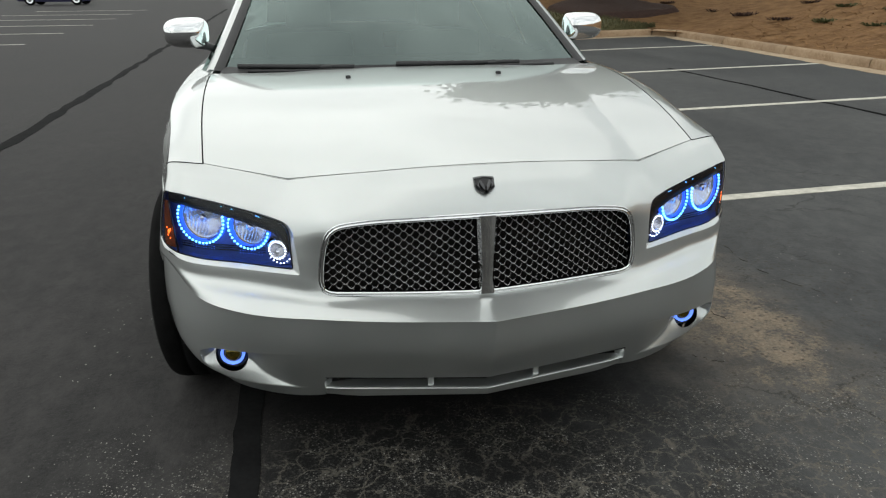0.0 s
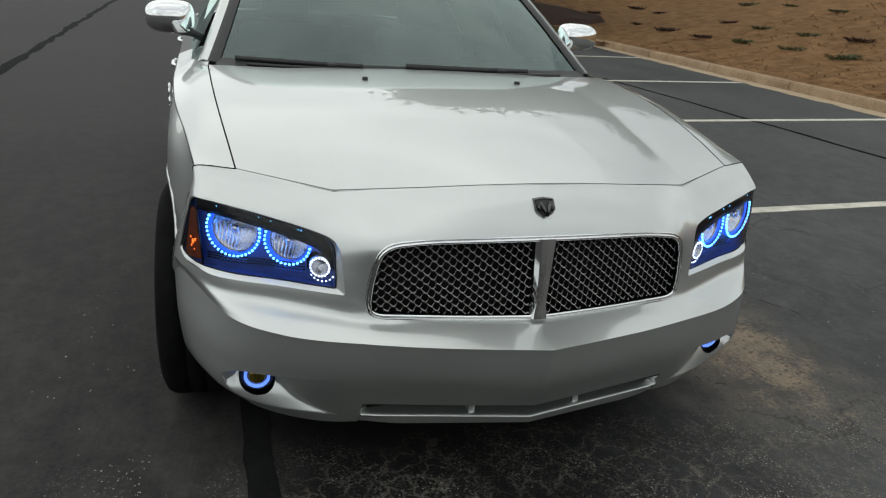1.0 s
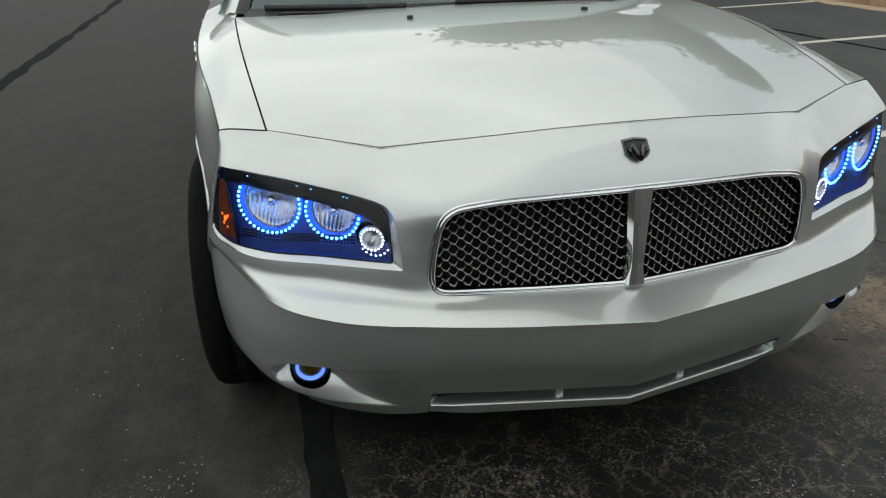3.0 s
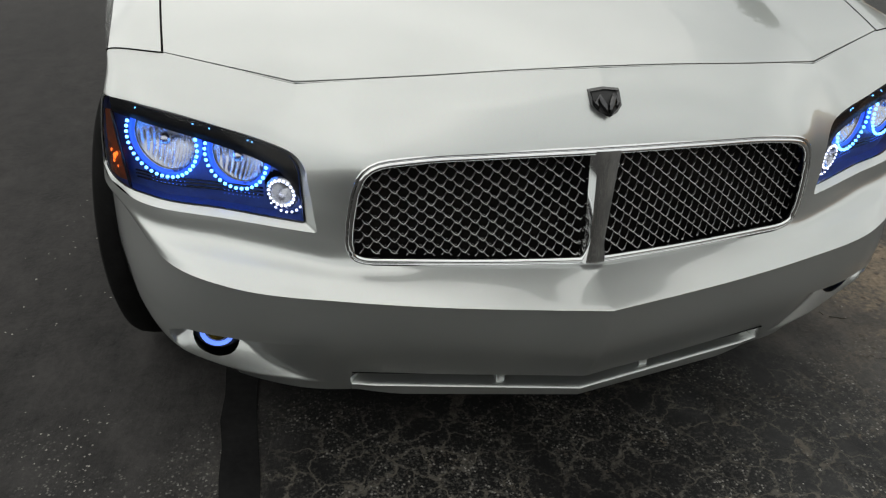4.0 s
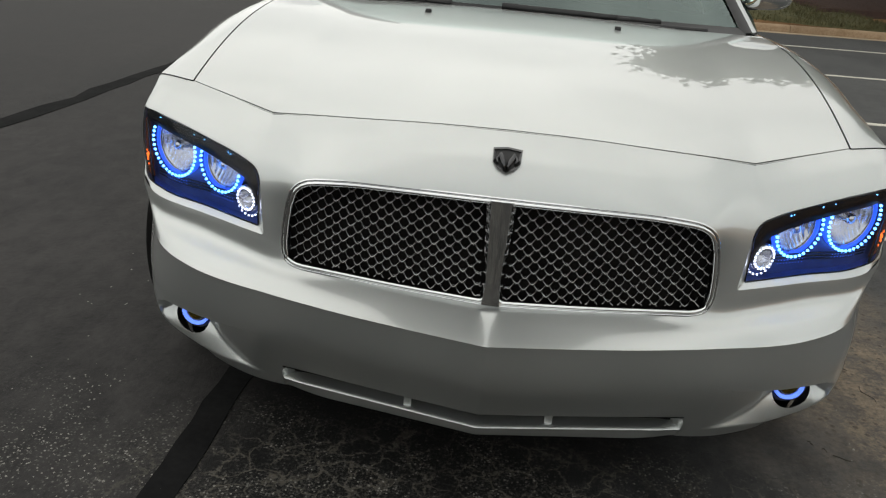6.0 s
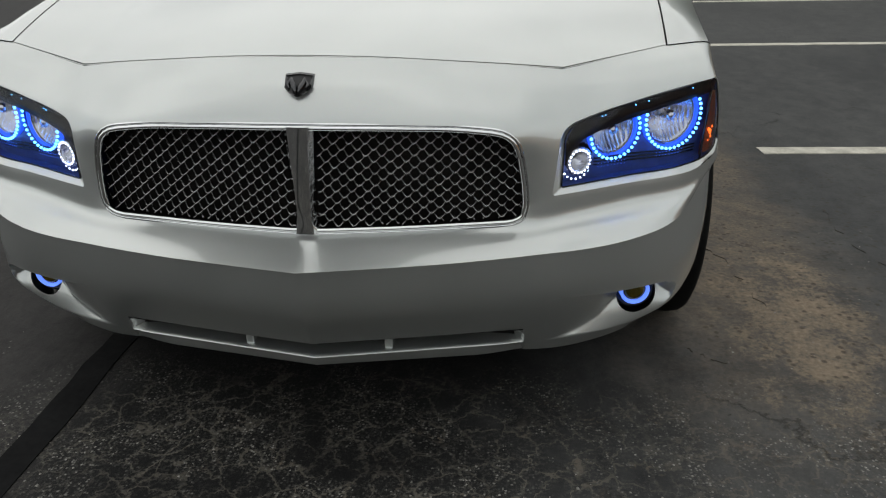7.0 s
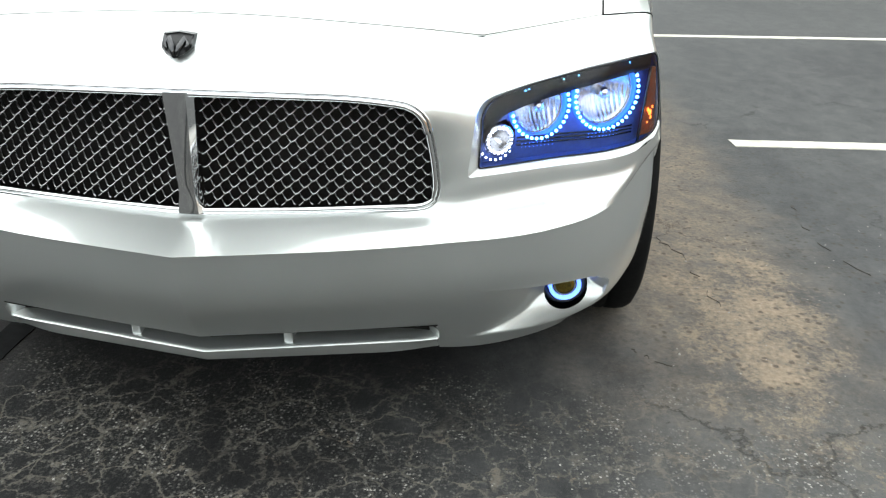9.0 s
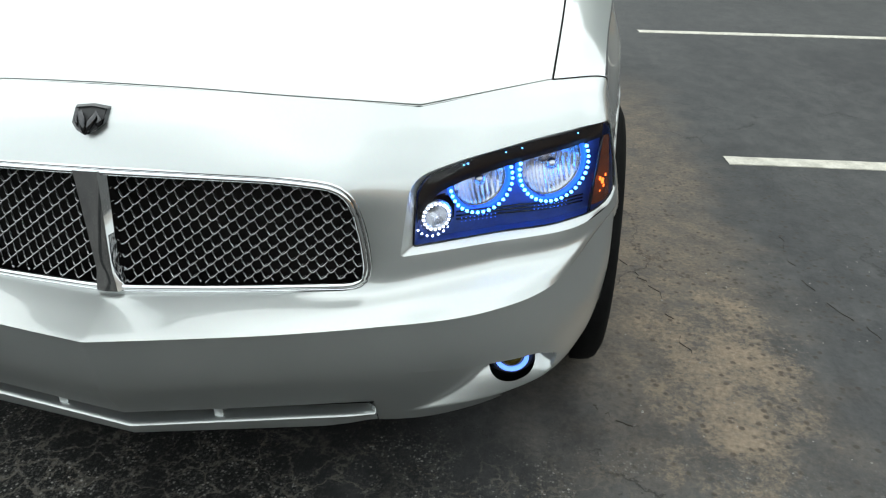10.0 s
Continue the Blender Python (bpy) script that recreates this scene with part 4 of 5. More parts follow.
for sx in (1, -1):
    lamp = empty_thing("headlight", "clear headlight with blue halo rings and black eyelid", "")
    lamp.parent = car
    bm = bmesh.new()
    cols = []
    for x in np.linspace(min(p[0] for p in LAMP_OUTLINE) + .0003, max(p[0] for p in LAMP_OUTLINE) - .0003, 60):
        hits = []
        for (x0, z0), (x1, z1) in zip(LAMP_OUTLINE, LAMP_OUTLINE[1:] + LAMP_OUTLINE[:1]):
            if (x0 > x) != (x1 > x):
                hits.append(z0 + (z1 - z0) * (x - x0) / (x1 - x0))
        cols.append([(x * sx, surf(x, z), z) for z in np.linspace(min(hits), max(hits), 24)])
    add_grid(bm, np.array(cols), sx > 0)
    part("lens", bm, M_LENS, lamp, "clear headlight lens").visible_shadow = False
    # painted return of the skin round the lens
    bm = bmesh.new()
    rows = []
    for (xc, zc), (xl, zl) in zip(LAMP_CUT, LAMP_OUTLINE):
        innr = Vector((xl, surf(xl, zl) + .003, zl))
        # round the corner the skin runs nearly along the depth, so the edge stays flush there
        wrap = smooth01(.835, .86, xc)
        outer = Vector((xc, (skin_y(xc, zc) if wrap < 1 else 0.0) * (1 - wrap) + (innr.y - .003 * smooth01(.66, .62, zc)) * wrap, zc))
        rows.append([(p.x * sx, p.y, p.z) for p in (outer, outer.lerp(innr, .12) + Vector((0, -.0004, 0)), outer.lerp(innr, .5), innr)])
    add_grid(bm, np.array(rows + rows[:1]), sx < 0)
    part("lamp_surround", tidy(bm), M_PAINT, car, "painted edge framing the headlight", angle=40)
    # rubber gap round the lens
    bm = bmesh.new()
    dense = []
    for (x0, z0), (x1, z1) in zip(LAMP_OUTLINE, LAMP_OUTLINE[1:] + LAMP_OUTLINE[:1]):
        n = max(1, int(math.hypot(x1 - x0, z1 - z0) / .012))
        dense += [(x0 + (x1 - x0) * k / n, z0 + (z1 - z0) * k / n) for k in range(n)]
    rim = [(x * sx, surf(x, z) + .0015, z) for x, z in dense]
    sweep(bm, rim, .0018, 6, True)
    part("gasket", bm, M_BLACK_GLOSS, lamp)
    # housing: walls and back
    bm = bmesh.new()
    back = [(max(.53, min(.86, x)) * sx, y + .075, z) for x, y, z in [(abs(a), b, c) for a, b, c in rim]]
    ring0 = [bm.verts.new(p) for p in rim]
    ring1 = [bm.verts.new(p) for p in back]
    for k in range(len(rim)):
        bm.faces.new((ring0[k], ring0[k - 1], ring1[k - 1], ring1[k]))
    part("housing", bm, M_HOUSING_BLUE_LIT, lamp)
    bm = bmesh.new()
    vals = []
    for x in np.linspace(.525, .872, 64):
        ztop = float(np.interp(x, [.525, .54, .56, .62, .74, .85, .872], [.72, .735, .745, .760, .786, .800, .77]))
        vals.append([(x * sx, lens_y(x, z) + .030, z) for z in np.linspace(.622, ztop, 30)])
    vals = np.array(vals)
    holes = ((.762, .738, .066), (.633, .720, .056), (.557, .667, .029))
    add_grid(bm, vals, keep=lambda i, j: all(math.hypot((abs(vals[i, j, 0]) - hx) / .92, vals[i, j, 2] - hz) > hr for hx, hz, hr in holes))
    part("bezel", bm, M_HOUSING_BLUE_LIT, lamp, "dark inner bezel with blue ring glow in its colour")
    # ribs under the rings
    bm = bmesh.new()
    for z in (.650, .657, .664):
        sweep(bm, [(x * sx, lens_y(x, z) + .027, z) for x in np.linspace(.59, .825, 10)], .0018, 5)
    part("rib", bm, M_BLACK_GLOSS, lamp)
    # eyelid
    bm = bmesh.new()
    xs = np.linspace(.525, .847, 44)
    rows = []
    for x in xs:
        ztop = float(np.interp(x, [.522, .535, .56, .62, .74, .85, .87], [.700, .735, .750, .766, .7915, .808, .80]))
        drop = float(np.interp(x, [.522, .535, .56, .60, .70, .87], [.045, .052, .038, .033, .030, .026]))
        rows.append([(x * sx, surf(x, ztop) + .004, ztop), (x * sx, surf(x, ztop - drop * .5) + .0015, ztop - drop * .5), (x * sx, surf(x, ztop - drop) + .003, ztop - drop), (x * sx, surf(x, ztop - drop) + .02, ztop - drop + .002)])
    add_grid(bm, np.array(rows), sx < 0)
    part("eyelid", bm, M_LID, lamp, "glossy black eyelid along the upper edge")
    tilt = radians(26) * sx
    front = Matrix.Rotation(tilt, 3, 'Z') @ Vector((0, -1, 0))
    for (cx, cz, r, beads) in ((.762, .738, .0705, 40), (.633, .720, .0600, 34)):
        cy = lens_y(cx, cz) + .011
        c = (cx * sx, cy, cz)
        bead_ring(BEAD_BLUE, lamp, c, r, beads, tilt)
        # added glowing band behind the beads, imitating the blue haze around them
        bm = bmesh.new()
        lathe(bm, [(r + .002, -.016), (r + .001, -.009), (r - .005, -.008), (r - .009, -.014)], c, front, 40)
        part("halo_ring", clipped(bm), M_LED_HAZE, lamp, "added ring glowing as the blue haze round the beads")
        # bowl with upright flutes in its lower half
        bm = bmesh.new()
        spin = Matrix.Rotation(tilt, 3, 'Z')
        rows = []
        for w in np.linspace(-.985, .985, 45):
            row = []
            for u in np.linspace(-1, 1, 97):
                half = math.sqrt(1 - w * w)
                px, pz = u * half * (r - .0085), w * (r - .0085)
                deep = .012 + .034 * (1 - u * u * half * half - w * w)
                flute = abs(math.sin(px / .0085 * math.pi)) * .0030 * (1 - smooth01(-.004, .016, pz)) * smooth01(.013, .022, deep)
                row.append(tuple(spin @ Vector((px, deep - flute, pz)) + Vector(c)))
            rows.append(row)
        add_grid(bm, np.array(rows))
        part("reflector", clipped(bm), M_REFLECTOR, lamp, "fluted chrome reflector bowl", angle=50)
        bm = bmesh.new()
        lathe(bm, [(.0005, -.004), (.007, -.005), (.0115, -.010), (.0125, -.016), (.0105, -.018), (.0095, -.05)], c, front, 24)
        part("bulb_shield", bm, M_REFLECTOR, lamp)
        bm = bmesh.new()
        lathe(bm, [(r - .0085, -.013), (r - .0105, -.012), (r - .0115, -.015)], c, front, 44)
        part("inner_rim", clipped(bm), M_CHROME_MESH, lamp)
    c = (.557 * sx, lens_y(.557, .667) + .008, .667)
    bead_ring(BEAD_WHITE, lamp, c, .0245, 19, tilt, whole=True)
    bead_ring(BEAD_SMALL, lamp, (c[0] - .006 * sx, c[1], c[2] - .004), .034, 7, tilt, 215, 325)
    bm = bmesh.new()
    lathe(bm, [(.031, -.006), (.031, .0), (.0215, .001), (.019, -.006), (.012, -.018), (.0005, -.024)], c, front, 28)
    part("park_reflector", bm, M_REFLECTOR, lamp)
    # rows of faint glowing dots in place of reflections below the rings
    for cx, z in ((.630, .652), (.630, .645), (.762, .660), (.762, .653)):
        for k in range(9):
            x = cx - .03 + .0075 * k
            bead(GLINT_ROW, (x * sx, lens_y(x, z) + .024, z), lamp)
    # tiny glowing points on the eyelid, put in for blue reflections
    for x in (.60, .607, .672, .70, .80):
        z = float(np.interp(x, [.56, .62, .74, .85], [.750, .766, .7915, .808])) - .005
        bead(GLINT_ACCENT, (x * sx, surf(x, z) + .0005, z), lamp)
    # amber side marker
    bm = bmesh.new()
    vals = []
    for u in np.linspace(0, 1, 8):
        row = []
        for v in np.linspace(0, 1, 10):
            mx, mz = .836 + .010 * v + (.046 - .030 * v) * u, .642 + .138 * v
            row.append((mx * sx, surf(mx, mz) + .014 - .006 * u, mz))
        vals.append(row)
    add_grid(bm, np.array(vals))
    part("marker", bm, M_AMBER, lamp, "amber side marker")
    bm = bmesh.new()
    sweep(bm, [((.838 + .010 * v) * sx, surf(.838 + .010 * v, .635 + .15 * v) + .006, .632 + .15 * v) for v in np.linspace(0, 1, 8)], .003, 6)
    part("marker_frame", bm, M_BLACK_GLOSS, lamp)
    bm = bmesh.new()
    for dx, dz, k in ((0, 0, 1.0), (-.006, .007, .7), (.004, -.012, .55), (.005, .010, .5), (-.003, -.020, .4)):
        bx, bz = .861 + dx, .688 + dz
        bmesh.ops.create_icosphere(bm, subdivisions=1, radius=.0048 * k, matrix=Matrix.Translation((bx * sx, surf(bx, bz) + .008, bz)) @ Matrix.Diagonal((.7, .7, 1.5, 1)))
    part("marker_bulb", bm, M_BULB, lamp)

    # fog lamp
    fog = empty_thing("fog_light", "round projector fog light with a blue halo", "")
    fog.parent = car
    fc = Vector((.712 * sx, .303, .336))
    fdir = (math.sin(radians(6)) * sx, -1, 0)
    bm = bmesh.new()
    lathe(bm, [(.053, -.10), (.052, -.014), (.0465, -.006), (.041, -.005), (.040, -.02), (.0005, -.022)], fc, fdir, 40)
    part("bezel", bm, M_BLACK, fog)
    bm = bmesh.new()
    lathe(bm, [(.0345, -.012), (.0345, .005), (.0330, .0075), (.0285, .0065), (.0270, -.002)], fc, fdir, 48)
    part("halo_ring", bm, M_LED_FOG, fog, "glowing blue halo ring")
    bm = bmesh.new()
    lathe(bm, [(.0268, -.002), (.0250, .002), (.0235, -.001)], fc, fdir, 40)
    part("collar", bm, M_CHROME_MESH, fog)
    bm = bmesh.new()
    prof = [(.024 * math.cos(a), .0 + .012 * math.sin(a)) for a in np.linspace(0, math.pi / 2 - .03, 8)]
    lathe(bm, prof, fc, fdir, 32)
    part("projector", bm, M_PROJECTOR, fog, "amber tinted glass projector lens")

# ---- hood ----
NU, NV = 40, 50


def hood_point(u, v):
    """u from the centre line to the side seam, v from the nose to the cowl; signed u."""
    a = abs(u)
    q = seam_at([a * .80])[0]
    rear = np.array([.803 * a, 1.335 + .083 * a * a, 1.030 - .018 * a * a])
    p = q + (rear - q) * v
    p[0] += .012 * math.sin(math.pi * v) * a ** 4
    flat = .888 - .015 * a * a
    # the valley at the corner of the nose fades out quickly; a soft crease runs on to the cowl
    p[2] = flat + (rear[2] - flat) * v + (q[2] - flat) * (1 - v) ** 7
    p[2] += (.040 - .008 * a * a) * (4 * v * (1 - v))
    tent = (a / .66) ** 2 if a < .66 else (1 - a) / .34
    p[2] -= .015 * tent * smooth01(0, .3, v) * (1 - .5 * v)
    return (math.copysign(p[0], u) if a else 0.0, p[1], p[2])


bm = bmesh.new()
g = []
us = [math.copysign(abs(t) ** .9, t) for t in np.linspace(-1, 1, 2 * NU + 1)]
for v in np.linspace(0, 1, NV + 1):
    g.append([hood_point(u * .998, .0034 + v * .9966) for u in us])
g = np.array(g)
add_grid(bm, g)
low = [[(x, y, z - .018) for x, y, z in row] for row in (g[0],)]
add_grid(bm, np.array([low[0], g[0]]))
add_grid(bm, np.array([[(x, y, z - .02) for x, y, z in g[-1]], g[-1]]), True)
for col, fl in ((0, False), (-1, True)):
    add_grid(bm, np.array([g[:, col], [(x, y, z - .02) for x, y, z in g[:, col]]]), fl)
part("hood", tidy(bm), M_PAINT, car, "broad silver engine hood with a tight dark shut line", angle=40)
# dark gutter under the hood's shut lines
bm = bmesh.new()
pathline = [tuple(np.array(hood_point(u, 0.0)) - np.array((0, 0, .0034))) for u in us]
sweep(bm, pathline, .0027, 6)
for sx in (-1, 1):
    sweep(bm, [tuple(np.array(hood_point(sx, v)) - np.array((0, 0, .0040))) for v in np.linspace(0, 1, 40)], .0034, 6)
for sx in (-1, 1):
    seam = seam_at(np.linspace(.80, 1.09, 24))
    sweep(bm, [(p[0] * sx, p[1] - .0005, p[2] + .0003) for p in seam], .0014, 5)
part("shut_line", bm, M_VOID, car)
for sx in (-1, 1):
    bm = bmesh.new()
    nx, ny = .285 * sx, 1.085
    a = .285 / .79
    z = hood_point(.37, .775)[2]
    box(bm, (nx - .009, ny - .009, z - .01), (nx + .009, ny + .009, z + .010), .004)
    part("washer_nozzle", bm, M_BLACK, car)

# ---- body sides ----
SHOULDER = [(.474, .849, .872), (.75, .876, .908), (1.0, .906, .938), (1.3, .921, .962), (1.6, .922, .976), (2.2, .918, .985), (3.2, .915, 1.000), (4.1, .905, 1.005), (4.7, .870, .985), (4.98, .80, .95)]
SY = [p[0] for p in SHOULDER]


def shoulder(y):
    v = hermite(SY, [(p[1], p[2]) for p in SHOULDER], [y])[0]
    return v[0], v[1]


def flank(y, t):
    """A point of the flank, t from the shoulder (0) to the sill (1)."""
    sxx, sz = shoulder(y)
    wide = .945 - .035 * smooth01(4.2, 5.0, y) - .040 * smooth01(1.0, .45, y)
    z = sz + (.215 - sz) * t
    x = hermite([0, .08, .22, .45, .72, 1.0], [sxx, sxx + (wide - sxx) * (.2 + .4 * smooth01(.5, .9, y)), sxx + (wide - sxx) * (.55 + .37 * smooth01(.5, .9, y)), wide, wide - .015, wide - .055], [t])[0][0]
    return np.array((x, y, z))




def flank_mesh(y0, y1, sx):
    b = bmesh.new()
    ys = np.linspace(y0, y1, max(6, int((y1 - y0) / .028)))
    ts = np.linspace(0, 1, 34)
    pts = np.array([[flank(y, t) for t in ts] for y in ys])
    def keep(i, j):
        c = (pts[i, j] + pts[i + 1, j + 1]) / 2
        return all(math.hypot(c[1] - wy, c[2] - wz) > ARCH for wy, wz in WHEELS) and not (y0 < 1 and c[1] < .62 and c[2] < .80 and c[1] + .25 * c[2] < .70)
    pts[:, :, 0] *= sx
    add_grid(b, pts, sx < 0, keep)
    for v in b.verts:
        if not v.link_faces:
            continue
        if any(e.is_boundary for e in v.link_edges):
            for wy, wz in WHEELS:
                d = math.hypot(v.co.y - wy, v.co.z - wz)
                if ARCH - .02 < d < ARCH + .035:
                    k = ARCH / d
                    v.co.y, v.co.z = wy + (v.co.y - wy) * k, wz + (v.co.z - wz) * k
    return tidy(b)


PANELS = (("fender", .474, 1.50), ("front_door", 1.505, 2.66), ("rear_door", 2.665, 3.72), ("quarter_panel", 3.725, 4.98))
for sx in (1, -1):
    for name, y0, y1 in PANELS:
        b = flank_mesh(y0, y1, sx)
        if name == "fender":
            # fender top between hood and shoulder
            rows = []
            for k in range(41):
                v = k / 40
                hp = np.array(hood_point(1.0, v))
                hp[0] += .003
                y = .474 + (1.50 - .474) * v
                so = shoulder(y)
                op = np.array((so[0], y, so[1]))
                row = []
                for t in np.linspace(0, 1, 9):
                    p = hp + (op - hp) * t
                    p[2] += .012 * math.sin(math.pi * t) * (1 - .5 * v) * smooth01(0, .2, v)
                    row.append((p[0] * sx, p[1], p[2]))
                rows.append(row)
            add_grid(b, np.array(rows), sx > 0)
        ob = part(name, b, M_PAINT, car, angle=50)
        if "door" in name:
            bm = bmesh.new()
            yh = y1 - .22
            p = flank(yh, .13)
            sweep(bm, [(p[0] * sx - .005 * sx, yh - .12, p[2]), (p[0] * sx + .02 * sx, yh - .09, p[2] + .004), (p[0] * sx + .022 * sx, yh, p[2] + .006), (p[0] * sx + .02 * sx, yh + .09, p[2] + .004), (p[0] * sx - .005 * sx, yh + .12, p[2])], [.007, .010, .011, .010, .007], 8)
            part("door_handle", bm, M_CHROME, ob, "chrome door handle cover")
    # arch flange
    for wy, wz in WHEELS:
        bm = bmesh.new()
        arc = []
        for k in range(41):
            a = radians(-12 + (160 if wy < 2 else 204) * k / 40)
            y, z = wy + ARCH * math.cos(a), wz + ARCH * math.sin(a)
            t = max(0.0, min(1.0, (shoulder(y)[1] - z) / (shoulder(y)[1] - .215)))
            arc.append(((flank(y, t)[0] - .004) * sx, y, z))
        sweep(bm, arc, .007, 6)
        part("arch_flange", bm, M_PAINT, car)
        bm = bmesh.new()
        lathe(bm, [(ARCH - .002, 0), (ARCH - .008, .30)], ((.895 if wy < 2 else .93) * sx, wy, wz), (-sx, 0, 0), 40)
        bmesh.ops.delete(bm, geom=[f for f in bm.faces if f.calc_center_median().z < .36], context='FACES')
        part("arch_liner", bm, M_BLACK, car)
    # chrome ornament on the fender
    bm = bmesh.new()
    for k, (dy, dz) in enumerate(((0, 0), (.012, .03), (.03, .045), (.05, .03), (.04, .005), (.02, -.02))):
        bmesh.ops.create_icosphere(bm, subdivisions=2, radius=.016, matrix=Matrix.Translation((.941 * sx, 1.38 + dy, .885 + dz)) @ Matrix.Diagonal((.35, 1.1, 1.0, 1)))
    part("fender_badge", bm, M_CHROME, car, "small chrome fender ornament")


for sx in (1, -1):
    bm = bmesh.new()
    rows = []
    for k in range(13):
        y = 1.40 + .60 * k / 12
        inner_x = .803 - .06 * smooth01(1.45, 2.0, y)
        so = shoulder(y)
        zi = 1.008 + .03 * smooth01(1.4, 2.0, y)
        rows.append([((inner_x + (so[0] - .001 - inner_x) * t) * sx, y, zi + (so[1] + .001 - zi) * t ** 1.4) for t in np.linspace(0, 1, 6)])
    add_grid(bm, np.array(rows), sx > 0)
    part("scuttle_corner", bm, M_PAINT, car)
    # thin black tube along the shoulder, standing in for a dark reflection
    bm = bmesh.new()
    line = []
    for y in np.linspace(.50, 1.75, 30):
        so = shoulder(y)
        line.append(((so[0] + .0015) * sx, y, so[1] - .004))
    sweep(bm, line, .0022, 5)
    part("shoulder_reflection", bm, M_BLACK, car)


# ---- greenhouse ----
def pillar_line(t):
    """Outer edge of the windscreen from its foot to the roof."""
    return np.array((.785 - .165 * t - .02 * math.sin(math.pi * t), 1.56 + .70 * t, 1.022 + .395 * t + .03 * math.sin(math.pi * t)))


def screen_point(u, t):
    e = pillar_line(t)
    a = abs(u)
    return np.array((e[0] * u, e[1] - (.20 - .09 * t) * (1 - a * a), e[2] + .012 * (1 - a * a) + .012 * t * (1 - a * a)))


bm = bmesh.new()
add_grid(bm, np.array([[screen_point(u * .965, t) for u in np.linspace(-1, 1, 33)] for t in np.linspace(0, 1, 21)]))
part("windscreen", bm, M_GLASS, car, "large greenish windscreen reflecting pale sky").visible_shadow = False
# black printed band along the foot of the glass
bm = bmesh.new()
add_grid(bm, np.array([[tuple(screen_point(u * .96, t) + np.array((0, .004, -.004))) for u in np.linspace(-1, 1, 33)] for t in np.linspace(-.005, .075, 4)]))
part("frit_band", bm, M_LID, car, "black printed band on the glass")
for sx in (-1, 1):
    bm = bmesh.new()
    rows = []
    for t in np.linspace(-.05, 1, 15):
        e = pillar_line(t)
        s = screen_point(.962, t)
        rows.append([(s[0] * sx, s[1] - .002, s[2] + .004), (s[0] * sx + .012 * sx, s[1] + .004, s[2] + .014), ((e[0] + .008) * sx, e[1] + .012, e[2] + .016)])
    add_grid(bm, np.array(rows), sx > 0)
    part("screen_trim", bm, M_BLACK, car)
    bm = bmesh.new()
    rows = []
    for t in np.linspace(-.05, 1, 15):
        e = pillar_line(t)
        rows.append([((e[0] + .008) * sx, e[1] + .012, e[2] + .016), ((e[0] + .026) * sx, e[1] + .03, e[2] + .018), ((e[0] + .046) * sx, e[1] + .062, e[2] + .004), ((e[0] + .05) * sx, e[1] + .085, e[2] - .012)])
    add_grid(bm, np.array(rows), sx > 0)
    part("windscreen_pillar", bm, M_PAINT, car, angle=50)
# roof, rear glass and boot lid in one run of sections
def top_section(y):
    half = float(hermite([2.24, 2.6, 3.2, 3.7, 4.2], [.625, .635, .63, .615, .66], [min(y, 4.2)])[0][0])
    z = float(hermite([2.24, 2.6, 3.0, 3.4, 3.75, 4.2], [1.432, 1.470, 1.478, 1.462, 1.36, 1.075], [min(y, 4.2)])[0][0])
    return half, z


def roof_mesh(y0, y1):
    b = bmesh.new()
    g = []
    for y in np.linspace(y0, y1, 16):
        half, z = top_section(y)
        g.append([(half * u, y, z - .035 * u * u) for u in np.linspace(-1, 1, 21)])
    add_grid(b, np.array(g))
    return b


part("roof", roof_mesh(2.24, 3.42), M_PAINT, car)
part("rear_window", roof_mesh(3.42, 4.2), M_GLASS, car).visible_shadow = False
bm = bmesh.new()
g = []
for y in np.linspace(4.2, 5.02, 14):
    z = 1.075 - .05 * ((y - 4.2) / .8) ** 2
    g.append([(shoulder(min(y, 4.98))[0] * u * .985, y - .06 * u * u, z - (z - shoulder(min(y, 4.98))[1]) * abs(u) ** 3) for u in np.linspace(-1, 1, 21)])
add_grid(bm, np.array(g))
boot = part("boot_lid", bm, M_PAINT, car)
bm = bmesh.new()
g = []
for z, y, w in ((1.02, 5.00, .79), (.98, 5.03, .82), (.80, 5.02, .87), (.62, 5.06, .90), (.45, 5.07, .90), (.26, 4.98, .88)):
    g.append([(w * u, y - .12 * abs(u) ** 4, z) for u in np.linspace(-1, 1, 25)])
add_grid(bm, np.array(g), True)
part("rear_bumper", bm, M_PAINT, car)
